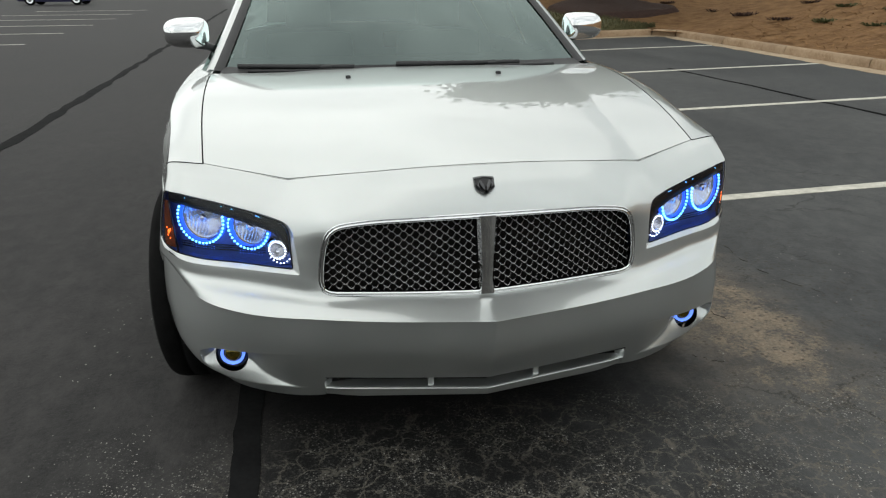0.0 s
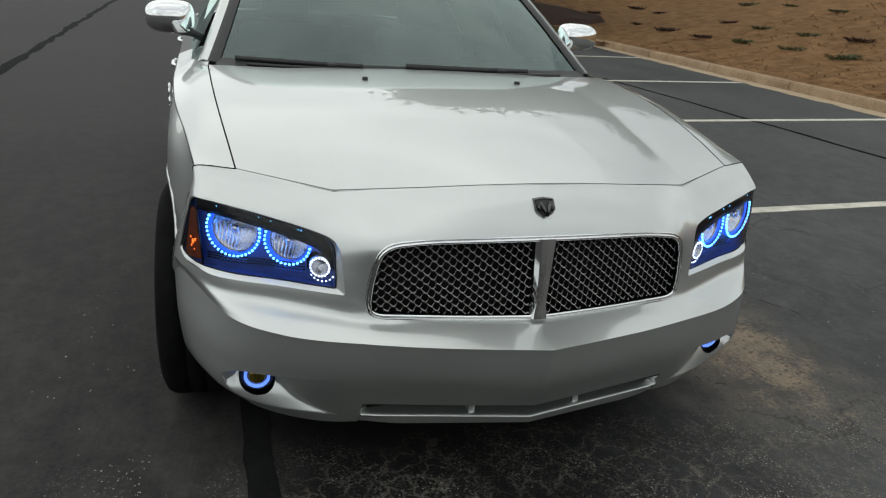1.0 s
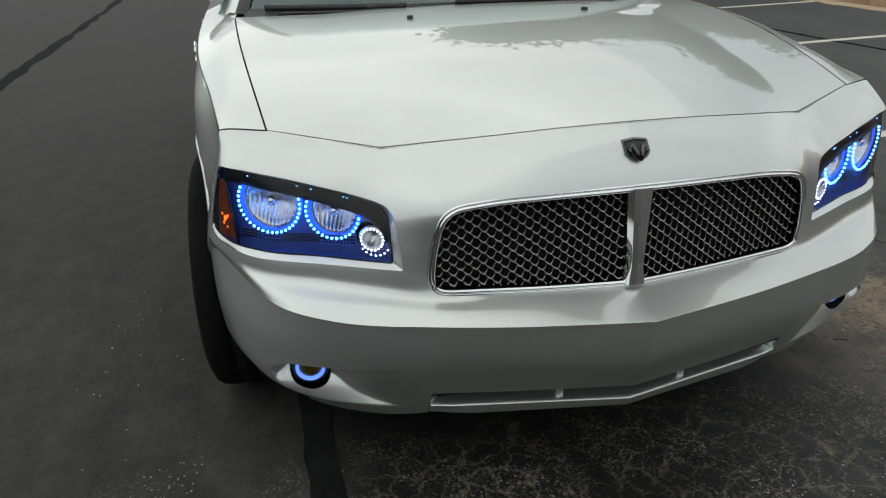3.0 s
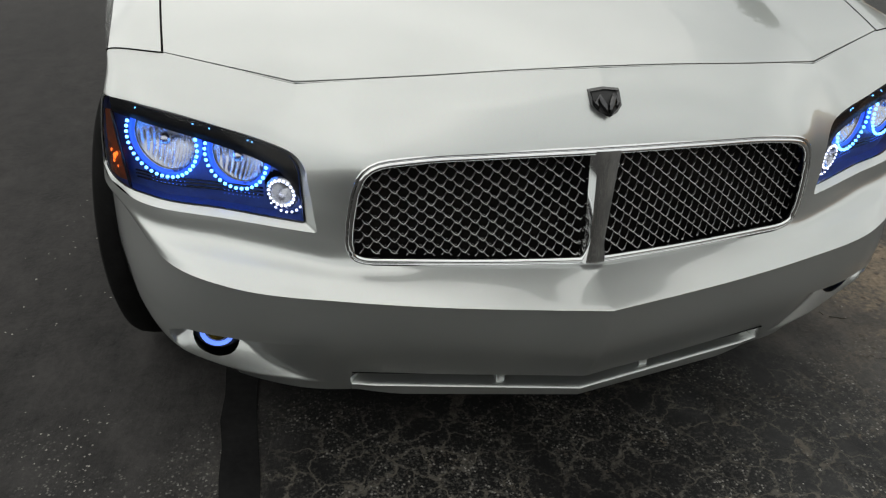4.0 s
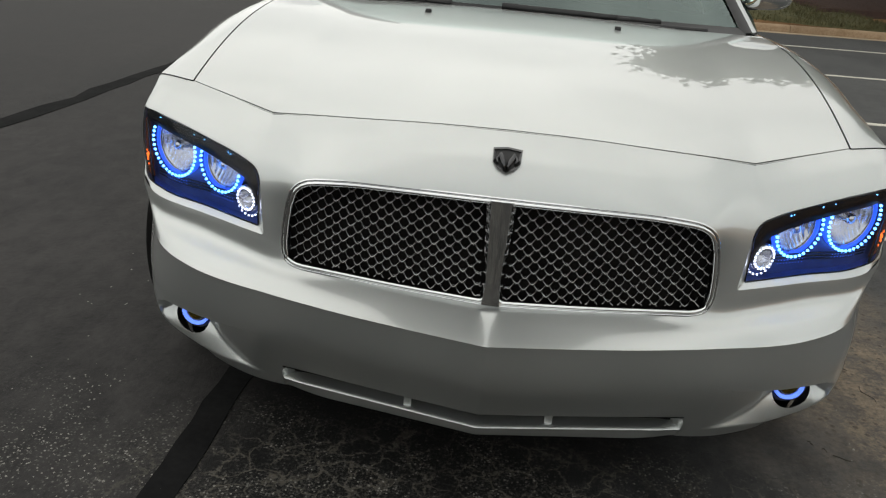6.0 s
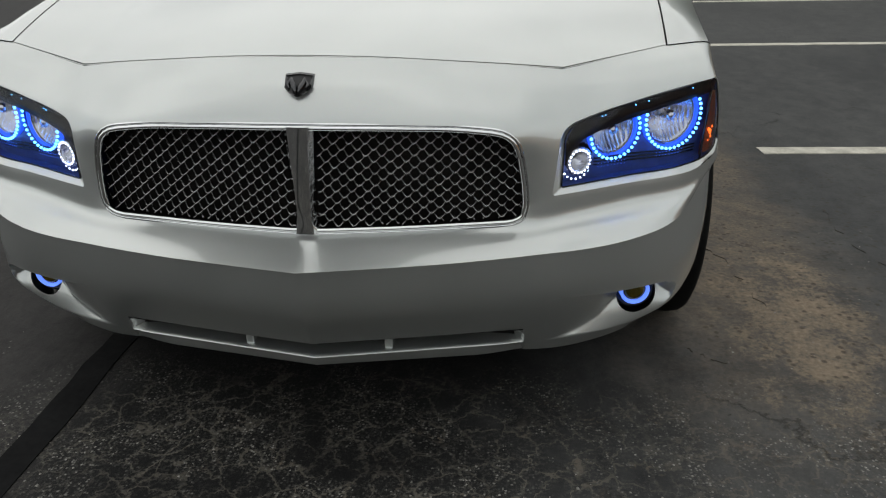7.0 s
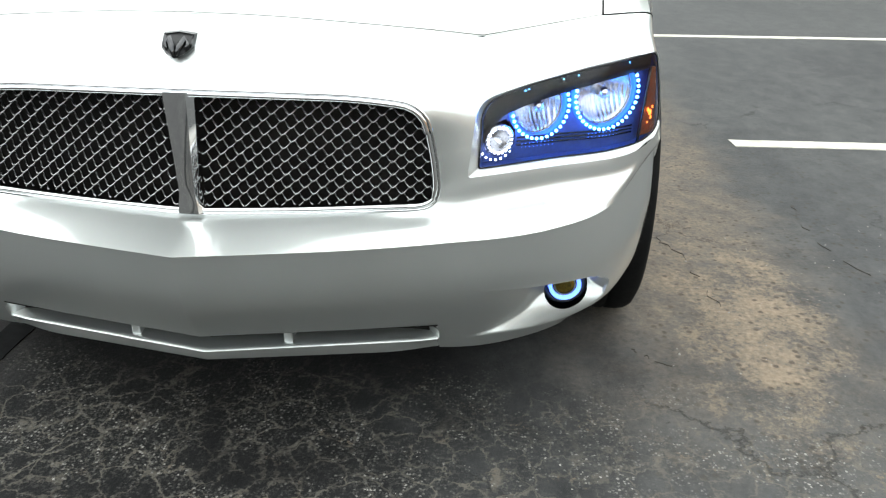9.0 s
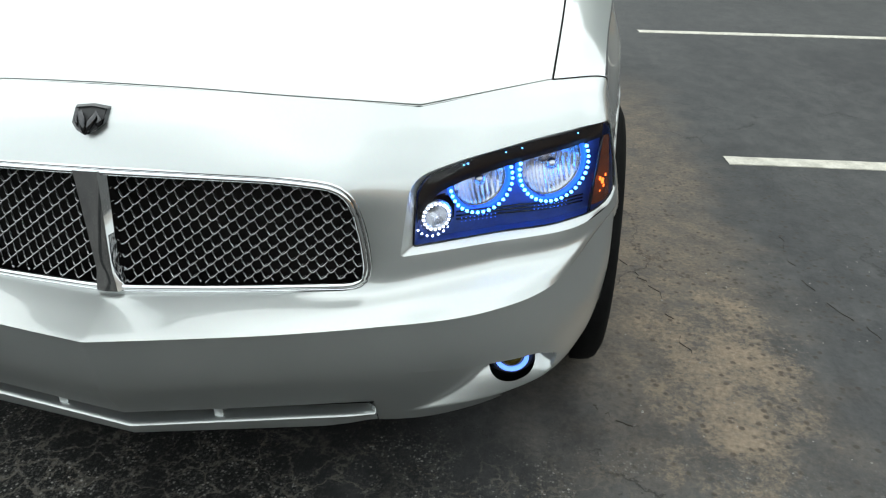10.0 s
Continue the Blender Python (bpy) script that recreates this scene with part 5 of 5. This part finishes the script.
for sx in (-1, 1):
    bm = bmesh.new()
    box(bm, (.55 * sx - .25, 5.0, .80), (.55 * sx + .25, 5.045, .94), .02)
    part("tail_light", bm, M_AMBER, car)
    # side windows with pillars between
    for y0, y1 in ((1.68, 2.62), (2.68, 3.5)):
        bm = bmesh.new()
        g = []
        for k in range(9):
            y = y0 + (y1 - y0) * k / 8
            half, z = top_section(max(2.24, y))
            topz = min(z - .045, 1.022 + .395 * (y - 1.62) / .70) if y < 2.3 else z - .045
            so = shoulder(y)
            g.append([((so[0] - .045) * sx, y, so[1] + .005), ((so[0] - .045 + (half - so[0] + .045) * (topz - so[1]) / (z - so[1])) * sx, y, topz)])
        add_grid(bm, np.array(g), sx < 0)
        part("side_window", bm, M_GLASS, car).visible_shadow = False
    bm = bmesh.new()
    for ya, yb in ((2.62, 2.68), (3.5, 4.15)):
        g = []
        for y in np.linspace(ya, yb, 6):
            half, z = top_section(y)
            so = shoulder(y)
            g.append([((so[0] - .045) * sx, y, so[1]), (half * sx, y, z - .034)])
        add_grid(bm, np.array(g), sx < 0)
    g = []
    for y in np.linspace(2.24, 3.6, 20):
        half, z = top_section(y)
        g.append([(half * sx, y, z - .035), ((half + .02) * sx, y, z - .05), ((half + .024) * sx, y, z - .075)])
    add_grid(bm, np.array(g), sx < 0)
    part("roof_rail", bm, M_PAINT, car)
    bm = bmesh.new()
    g = []
    for y in np.linspace(1.5, 4.2, 24):
        so = shoulder(y)
        g.append([(so[0] * sx, y, so[1]), ((so[0] - .05) * sx, y, so[1] + .008)])
    add_grid(bm, np.array(g), sx < 0)
    part("belt_trim", bm, M_BLACK, car)

# cowl, wipers, cabin
bm = bmesh.new()
g = []
for u in np.linspace(-1, 1, 31):
    a = abs(u)
    hr = np.array(hood_point(u, 1.0)) - np.array((0, 0, .012))
    sp = screen_point(u * .97, 0.0) + np.array((0, -.004, .002))
    g.append([tuple(hr + np.array((0, -.02, 0))), tuple((hr + sp) / 2 - np.array((0, 0, .016))), tuple(sp)])
add_grid(bm, np.array(g))
part("cowl_panel", bm, M_BLACK, car, "black plastic cowl below the windscreen")
def wiper(x_pivot, x_tip, lift):
    bm = bmesh.new()
    pts = []
    for t in np.linspace(0, 1, 12):
        x = x_pivot + (x_tip - x_pivot) * t
        p = screen_point(x / .785, -.02 + lift * t)
        pts.append((p[0], p[1] - .035, p[2] - .004 - .004 * t))
    sweep(bm, pts, [.0095] * 6 + [.0070] * 6, 6)
    return bm
for x0, x1, name in ((-.10, -.66, "wiper"), (.62, -.02, "wiper")):
    w = part(name, wiper(x0, x1, .012), M_BLACK, car, "black windscreen wiper")
    bm = bmesh.new()
    pts = []
    for t in np.linspace(.25, 1.08, 14):
        x = x0 + (x1 - x0) * t
        p = screen_point(max(-.97, min(.97, x / .785)), -.012 + .018 * t)
        pts.append((p[0], p[1] - .020, p[2] + .002))
    sweep(bm, pts, .0065, 6, flat=1.7)
    part("blade", bm, M_BLACK, w)
    bm = bmesh.new()
    p = screen_point(.55 * x0 / .785 + .45 * x1 / .785, .0)
    box(bm, (p[0] - .022, p[1] - .042, p[2] - .006), (p[0] + .022, p[1] - .024, p[2] + .006), .004)
    part("blade_clip", bm, M_BLACK, w)
bm = bmesh.new()
g = []
for y, z in ((1.50, .985), (1.62, 1.0), (1.9, 1.0), (2.1, .93), (2.12, .6)):
    g.append([(.74 * u, y - .12 * (1 - u * u), z + .01 * math.sin(3 * u)) for u in np.linspace(-1, 1, 17)])
add_grid(bm, np.array(g))
part("dashboard", bm, M_INTERIOR, car)
for sx in (-1, 1):
    bm = bmesh.new()
    box(bm, (.38 * sx - .25, 2.75, .45), (.38 * sx + .25, 2.92, 1.08), .07)
    box(bm, (.38 * sx - .13, 2.80, 1.10), (.38 * sx + .13, 2.90, 1.30), .04)
    part("seat_back", bm, M_INTERIOR, car)
bm = bmesh.new()
g = []
for y in np.linspace(2.28, 3.9, 12):
    half, z = top_section(y)
    g.append([((half - .01) * u, y, z - .03 - .03 * u * u) for u in np.linspace(-1, 1, 9)])
add_grid(bm, np.array(g), True)
part("headlining", bm, M_TRIM, car)
bm = bmesh.new()
box(bm, (-.88, 1.5, .25), (.88, 4.9, .42), .03)
part("floor_pan", bm, M_VOID, car)

# mirrors
for sx in (-1, 1):
    mirror = empty_thing("side_mirror", "chrome capped door mirror on a black arm", "")
    mirror.parent = car
    mc = Vector((.948 * sx, 1.965, 1.139))
    bm = bmesh.new()
    bmesh.ops.create_uvsphere(bm, u_segments=28, v_segments=18, radius=1.0)
    for v in bm.verts:
        x, y, z = v.co
        s = lambda q, e: math.copysign(abs(q) ** e, q)
        v.co = Vector((s(x, .62) * .098, s(y, .7) * .075 if y < 0 else y * .035, s(z, .62) * .066 * (1 - .1 * x * sx))) + mc
    part("shell", bm, M_CHROME, mirror, "polished chrome mirror cap")
    bm = bmesh.new()
    lathe(bm, [(.0005, 0), (.052, 0)], mc + Vector((0, .036, 0)), (0, 1, 0), 24)
    for v in bm.verts:
        v.co.x = mc.x + (v.co.x - mc.x) * 1.6
    part("mirror_glass", bm, M_MIRROR, mirror)
    bm = bmesh.new()
    sweep(bm, [(.80 * sx, 2.0, 1.045), (.86 * sx, 1.985, 1.075), (.95 * sx, 1.975, 1.088), (1.0 * sx, 1.97, 1.092)], [.036, .030, .024, .014], 10, flat=.6)
    part("arm", bm, M_BLACK, mirror)


# wheels
def tyre_profile(r, w):
    return [(r * .70, -w / 2), (r * .76, -w / 2 - .006), (r * .90, -w / 2 - .008), (r * .965, -w / 2 + .004), (r * .99, -w / 2 + .018), (r, -w / 2 + .04), (r, -.056), (r - .007, -.054), (r - .007, -.047), (r, -.045), (r, -.004), (r - .007, -.003), (r - .007, .004), (r, .006), (r, .047), (r - .007, .048), (r - .007, .055), (r, .057), (r, w / 2 - .04), (r * .99, w / 2 - .018), (r * .965, w / 2 - .004), (r * .90, w / 2 + .008), (r * .76, w / 2 + .006), (r * .70, w / 2)]


for sx in (-1, 1):
    for wy, wz in WHEELS:
        wheel = empty_thing("wheel", "wide black tyre on a chrome rim", "")
        wheel.parent = car
        wheel.location = (.832 * sx, wy, wz)
        wheel.rotation_euler = (0, 0, radians(-3.2) if wy < 2 else 0)
        c = (0, 0, 0)
        bm = bmesh.new()
        lathe(bm, tyre_profile(.352, .245), c, (sx, 0, 0), 72)
        part("tyre", bm, M_RUBBER, wheel)
        bm = bmesh.new()
        lathe(bm, [(.247, -.10), (.235, 0), (.247, .11), (.254, .12), (.24, .118), (.232, .08)], c, (sx, 0, 0), 48)
        part("rim", bm, M_CHROME, wheel)
        bm = bmesh.new()
        for k in range(5):
            a = 2 * math.pi * k / 5 + .3
            d = Vector((0, math.cos(a), math.sin(a)))
            o = Vector(c) + Vector((.09 * sx, 0, 0))
            sweep(bm, [o + d * .03, o + d * .12 + Vector((.01 * sx, 0, 0)), o + d * .238 + Vector((.0 * sx, 0, 0))], [.04, .028, .036], 8)
        lathe(bm, [(.0005, .012), (.045, .010), (.06, -.02)], Vector(c) + Vector((.11 * sx, 0, 0)), (sx, 0, 0), 24)
        part("spokes", bm, M_CHROME, wheel)


# ---- planting on the bank and behind the kerb ----
def tuft(seed):
    """A low spreading shrub of many small blades."""
    rnd = random.Random(seed)
    b = bmesh.new()
    for k in range(170):
        a, r = rnd.uniform(0, 2 * math.pi), rnd.uniform(0, .24) ** .9
        o = Vector((math.cos(a) * r, math.sin(a) * r, 0))
        lean = Vector((math.cos(a), math.sin(a), 0)) * rnd.uniform(.02, .14)
        h = rnd.uniform(.03, .10)
        side = Vector((-math.sin(a), math.cos(a), 0)) * rnd.uniform(.008, .022)
        side.rotate(Euler((0, 0, rnd.uniform(-1.5, 1.5))))
        p = [o - side, o + side, o + lean + Vector((0, 0, h)) + side * .4, o + lean * 1.2 + Vector((0, 0, h)) - side * .4]
        b.faces.new([b.verts.new(q) for q in p])
    return b


SHRUBS = [tagged(part("shrub", tuft(k), (M_SHRUB, M_SHRUB, M_MULCH)[k], smooth=False), ("small low green shrub on the straw bank", "low green shrub planted in pine straw", "withered brown shrub on the straw bank")[k], "shrub", "shrubs on the bank") for k in range(3)]
GREEN_SPOTS = [(10.76, 12.99), (12.25, 14.31), (10.72, 11.44), (12.04, 12.56), (10.6, 9.92), (15.28, 16.99), (14.98, 14.93), (17.89, 17.67), (14.56, 12.72), (17.24, 15.18), (15.06, 18.59)]
BROWN_SPOTS = [(10.72, 14.56), (12.52, 16.0), (10.94, 16.45), (12.84, 19.77), (11.16, 18.15), (16.24, 21.22), (11.99, 11.06), (12.39, 9.81), (10.6, 19.98), (12.94, 21.41), (18.51, 20.0), (13.88, 10.97)]
rnd = random.Random(11)
spots = [(x, y, k % 2) for k, (x, y) in enumerate(GREEN_SPOTS)] + [(x, y, 2) for x, y in BROWN_SPOTS]
# the planting goes on along the bank at the same spacing
for r in range(6):
    for c in range(14):
        d = 1.6 + 1.5 * r + rnd.uniform(-.3, .3)
        y = -3.0 + 1.7 * c + (.8 if r % 2 else 0) + rnd.uniform(-.4, .4)
        x = 8.29 + .062 * (y - 4) + d
        if y < 7.0 and rnd.random() < .8:
            spots.append((x, y, 2 if rnd.random() < .35 else rnd.choice((0, 1))))
used = set()
for x, y, kind in spots:
    m = pose(x, y, bank_z(x, y) - .01, rnd.uniform(-6, 6), rnd.uniform(-6, 6), rnd.uniform(0, 360))
    ob = copy_thing(SHRUBS[kind], m) if kind in used else SHRUBS[kind]
    ob.matrix_world = m
    ob.scale = [rnd.uniform(.7, 1.0)] * 3
    used.add(kind)


def tree(name, x, y, height, seed, label, spread=.34, girth=.02):
    """Tapered trunk, limbs and a crown of many leaf clumps."""
    rnd = random.Random(seed)
    root = empty_thing(name, label, "tree", "trees behind the bank")
    z0 = bank_z(x, y) - .1 if signed_kerb(x, y) > 0 else 0.0
    root.location = (x, y, z0)
    b = bmesh.new()
    trunk = [(rnd.uniform(-.1, .1) * k * .2, rnd.uniform(-.1, .1) * k * .2, height * .62 * k / 6) for k in range(7)]
    r0 = girth * height
    sweep(b, trunk, [r0 * (1.25 - k * .15) for k in range(7)], 9)
    tips = []
    for k in range(11):
        base = Vector(trunk[2 + k % 5])
        a = k * 2.4 + rnd.uniform(-.3, .3)
        ln = height * spread * rnd.uniform(.55, 1.0)
        tip = base + Vector((math.cos(a) * ln * .75, math.sin(a) * ln * .75, ln * rnd.uniform(.45, .9)))
        mid_p = (base + tip) / 2 + Vector((0, 0, -.06 * ln))
        sweep(b, [base, mid_p, tip], [r0 * .42, r0 * .26, r0 * .08], 6)
        tips += [tip, (mid_p + tip) / 2]
    tips.append(Vector((0, 0, height * .8)))
    part("trunk", b, M_BARK, root)
    verts, faces = [], []
    for tip in tips:
        for _ in range(620):
            g = Vector((rnd.gauss(0, 1), rnd.gauss(0, 1), rnd.gauss(0, .75))) * (height * .085)
            c = tip + g
            s = rnd.uniform(.09, .20) * (height / 9)
            e = Euler((rnd.uniform(0, 6.3), rnd.uniform(0, 6.3), rnd.uniform(0, 6.3)))
            for q in ((-s, -s * .5, 0), (s, -s * .5, 0), (s * .7, s * .6, 0), (-s * .7, s * .6, 0)):
                v = Vector(q)
                v.rotate(e)
                verts.append(tuple(c + v))
            n = len(verts)
            faces.append((n - 4, n - 3, n - 2, n - 1))
    me = bpy.data.meshes.new("crown")
    me.from_pydata(verts, [], faces)
    me.materials.append(M_LEAF)
    crown = new("crown", me)
    crown.parent = root
    return root


for k, (x, y, h) in enumerate(((12.5, 37, 11.5), (14.5, 35.5, 13.5), (17, 34, 13), (20, 33, 8), (23, 31, 11.5), (26, 29, 12), (28.5, 25.5, 12))):
    tree("tree", x, y, h, 40 + k, "tall leafy green tree above the bank", .36)

# island tree in its mulch bed
patch_on_bank(lambda u, v: (6.3 + 4.0 * v + .3 * math.sin(5 * u), 17.5 + .33 * 4.0 * v + 2.3 * (u - .15) * (1 - (2 * v - 1) ** 2 * .8)), 10, 12, 0.14, M_MULCH, "mulch_bed", "dark mulch bed round a leafy tree", "mulch")
tree("tree", 8.2, 19.5, 10.0, 7, "leafy tree standing in dark mulch by the kerb", .34, .0135)


# loose grit lying in front of the car
def joined(name, verts, faces, material, label, category):
    me = bpy.data.meshes.new(name)
    me.from_pydata(verts, [], faces)
    me.materials.append(material)
    return tagged(new(name, me), label, category, kind="stuff")


rnd = random.Random(23)
M_GRIT = varied("pale_grit", (0.14, 0.13, 0.115), (0.40, 0.385, 0.35), 90.0, 0.9)
verts, faces = [], []
CLUMPS = [(rnd.uniform(-1.15, -.78), rnd.uniform(-.45, .55), rnd.uniform(.04, .12)) for _ in range(14)] + [(rnd.uniform(-.6, 1.6), rnd.uniform(-1.0, -.1), rnd.uniform(.05, .2)) for _ in range(16)]
for k in range(2300):
    x, y = rnd.uniform(-1.4, 2.6), rnd.uniform(-1.6, 1.7)
    if k >= 900:
        cx, cy, spread = CLUMPS[k % len(CLUMPS)]
        x, y = rnd.gauss(cx, spread), rnd.gauss(cy, spread)
    if y > .15 and abs(x) < 1.0:
        continue
    s = rnd.uniform(.0012, .0034) * (1.6 if rnd.random() < .06 else 1.0)
    a = rnd.uniform(0, 6.3)
    n = len(verts)
    for q in range(4):
        verts.append((x + math.cos(a + q * 1.57) * s * rnd.uniform(.7, 1.3), y + math.sin(a + q * 1.57) * s * rnd.uniform(.7, 1.3), .0005))
    verts.append((x + rnd.uniform(-.3, .3) * s, y, s * rnd.uniform(.7, 1.2)))
    faces += [(n + q, n + (q + 1) % 4, n + 4) for q in range(4)]
joined("grit", verts, faces, M_GRIT, "pale loose grit scattered over dark asphalt", "grit")

# blades over the grass strip and straw over the bank's foot
verts, faces = [], []
for k in range(5200):
    x, y = grass_at(rnd.random(), rnd.random())
    z = bank_z(x, y) + .05
    a, h = rnd.uniform(0, 6.3), rnd.uniform(.05, .13)
    n = len(verts)
    w = .012
    verts += [(x - math.cos(a) * w, y - math.sin(a) * w, z), (x + math.cos(a) * w, y + math.sin(a) * w, z), (x + rnd.uniform(-.05, .05), y + rnd.uniform(-.05, .05), z + h)]
    faces.append((n, n + 1, n + 2))
joined("grass_blades", verts, faces, M_GRASS, "short olive grass blades behind the kerb", "grass")
verts, faces = [], []
for k in range(9000):
    y = rnd.uniform(-4, 15)
    x = 8.5 + .062 * (y - 4) + rnd.uniform(0, 1) ** 1.3 * 9
    z = bank_z(x, y) + .035
    a, ln = rnd.uniform(0, 6.3), rnd.uniform(.06, .14)
    n = len(verts)
    d, e = Vector((math.cos(a), math.sin(a), rnd.uniform(-.2, .3))) * ln, Vector((-math.sin(a), math.cos(a), 0)) * .008
    o = Vector((x, y, z))
    verts += [tuple(o - d - e), tuple(o - d + e), tuple(o + d + e), tuple(o + d - e)]
    faces.append((n, n + 1, n + 2, n + 3))
M_NEEDLE = varied("fallen_needles", (0.15, 0.072, 0.028), (0.33, 0.19, 0.085), 3.0, 0.9, Specular_IOR_Level=0.15)
joined("pine_straw_litter", verts, faces, M_NEEDLE, "brown fallen pine needles over the bank", "pine straw")


# ---- parked car far across the lot ----
def far_car(x, y):
    root = empty_thing("parked_car", "dark blue car with silver wheels parked far off", "car")
    root.location = (x, y, 0)
    paint, n, l, bs = mat_base("dark_blue_paint", (0.012, 0.012, 0.05), 0.3, 0.4, Coat_Weight=0.8)
    bm = bmesh.new()
    g = []
    for xx, lo, hi, w in ((-2.35, .45, .62, .70), (-2.2, .25, .80, .84), (-1.2, .22, .95, .90), (-.6, .2, .98, .91), (.9, .2, 1.0, .91), (1.7, .22, 1.02, .90), (2.2, .25, .95, .84), (2.35, .45, .70, .70)):
        g.append([(xx, -w, lo), (xx, -w - .02, (lo + hi) / 2), (xx, -w * .93, hi), (xx, 0, hi + .03), (xx, w * .93, hi), (xx, w + .02, (lo + hi) / 2), (xx, w, lo), (xx, 0, lo)])
    g = [[*r, r[0]] for r in g]
    add_grid(bm, np.array(g))
    tidy(bm)
    bmesh.ops.holes_fill(bm, edges=[e for e in bm.edges if e.is_boundary])
    part("body", bm, paint, root, angle=40)
    bm = bmesh.new()
    g = []
    for xx, z, w in ((-1.1, .97, .80), (-.35, 1.42, .62), (.75, 1.45, .62), (1.6, 1.0, .78)):
        g.append([(xx, -.84, .95), (xx, -w, z), (xx, 0, z + .03), (xx, w, z), (xx, .84, .95)])
    add_grid(bm, np.array(g))
    part("cabin", bm, M_BLACK_GLOSS, root, angle=40)
    for wx in (-1.42, 1.42):
        for sy in (-1, 1):
            wheel = empty_thing("wheel", "silver alloy wheel with a black tyre", "")
            wheel.parent = root
            bm = bmesh.new()
            lathe(bm, [(.22, -.1), (.32, -.1), (.335, -.08), (.335, .08), (.32, .1), (.22, .1)], (wx, .84 * sy, .335), (0, sy, 0), 32)
            part("tyre", bm, M_RUBBER, wheel)
            bm = bmesh.new()
            lathe(bm, [(.225, .09), (.215, .1), (.2, .07), (.09, .075), (.05, .09), (.0005, .09)], (wx, .84 * sy, .335), (0, sy, 0), 24)
            part("rim", bm, M_REFLECTOR, wheel)
    return root


pc = far_car(-15.3, 53.2)
pc.rotation_euler = (0, 0, radians(-4))
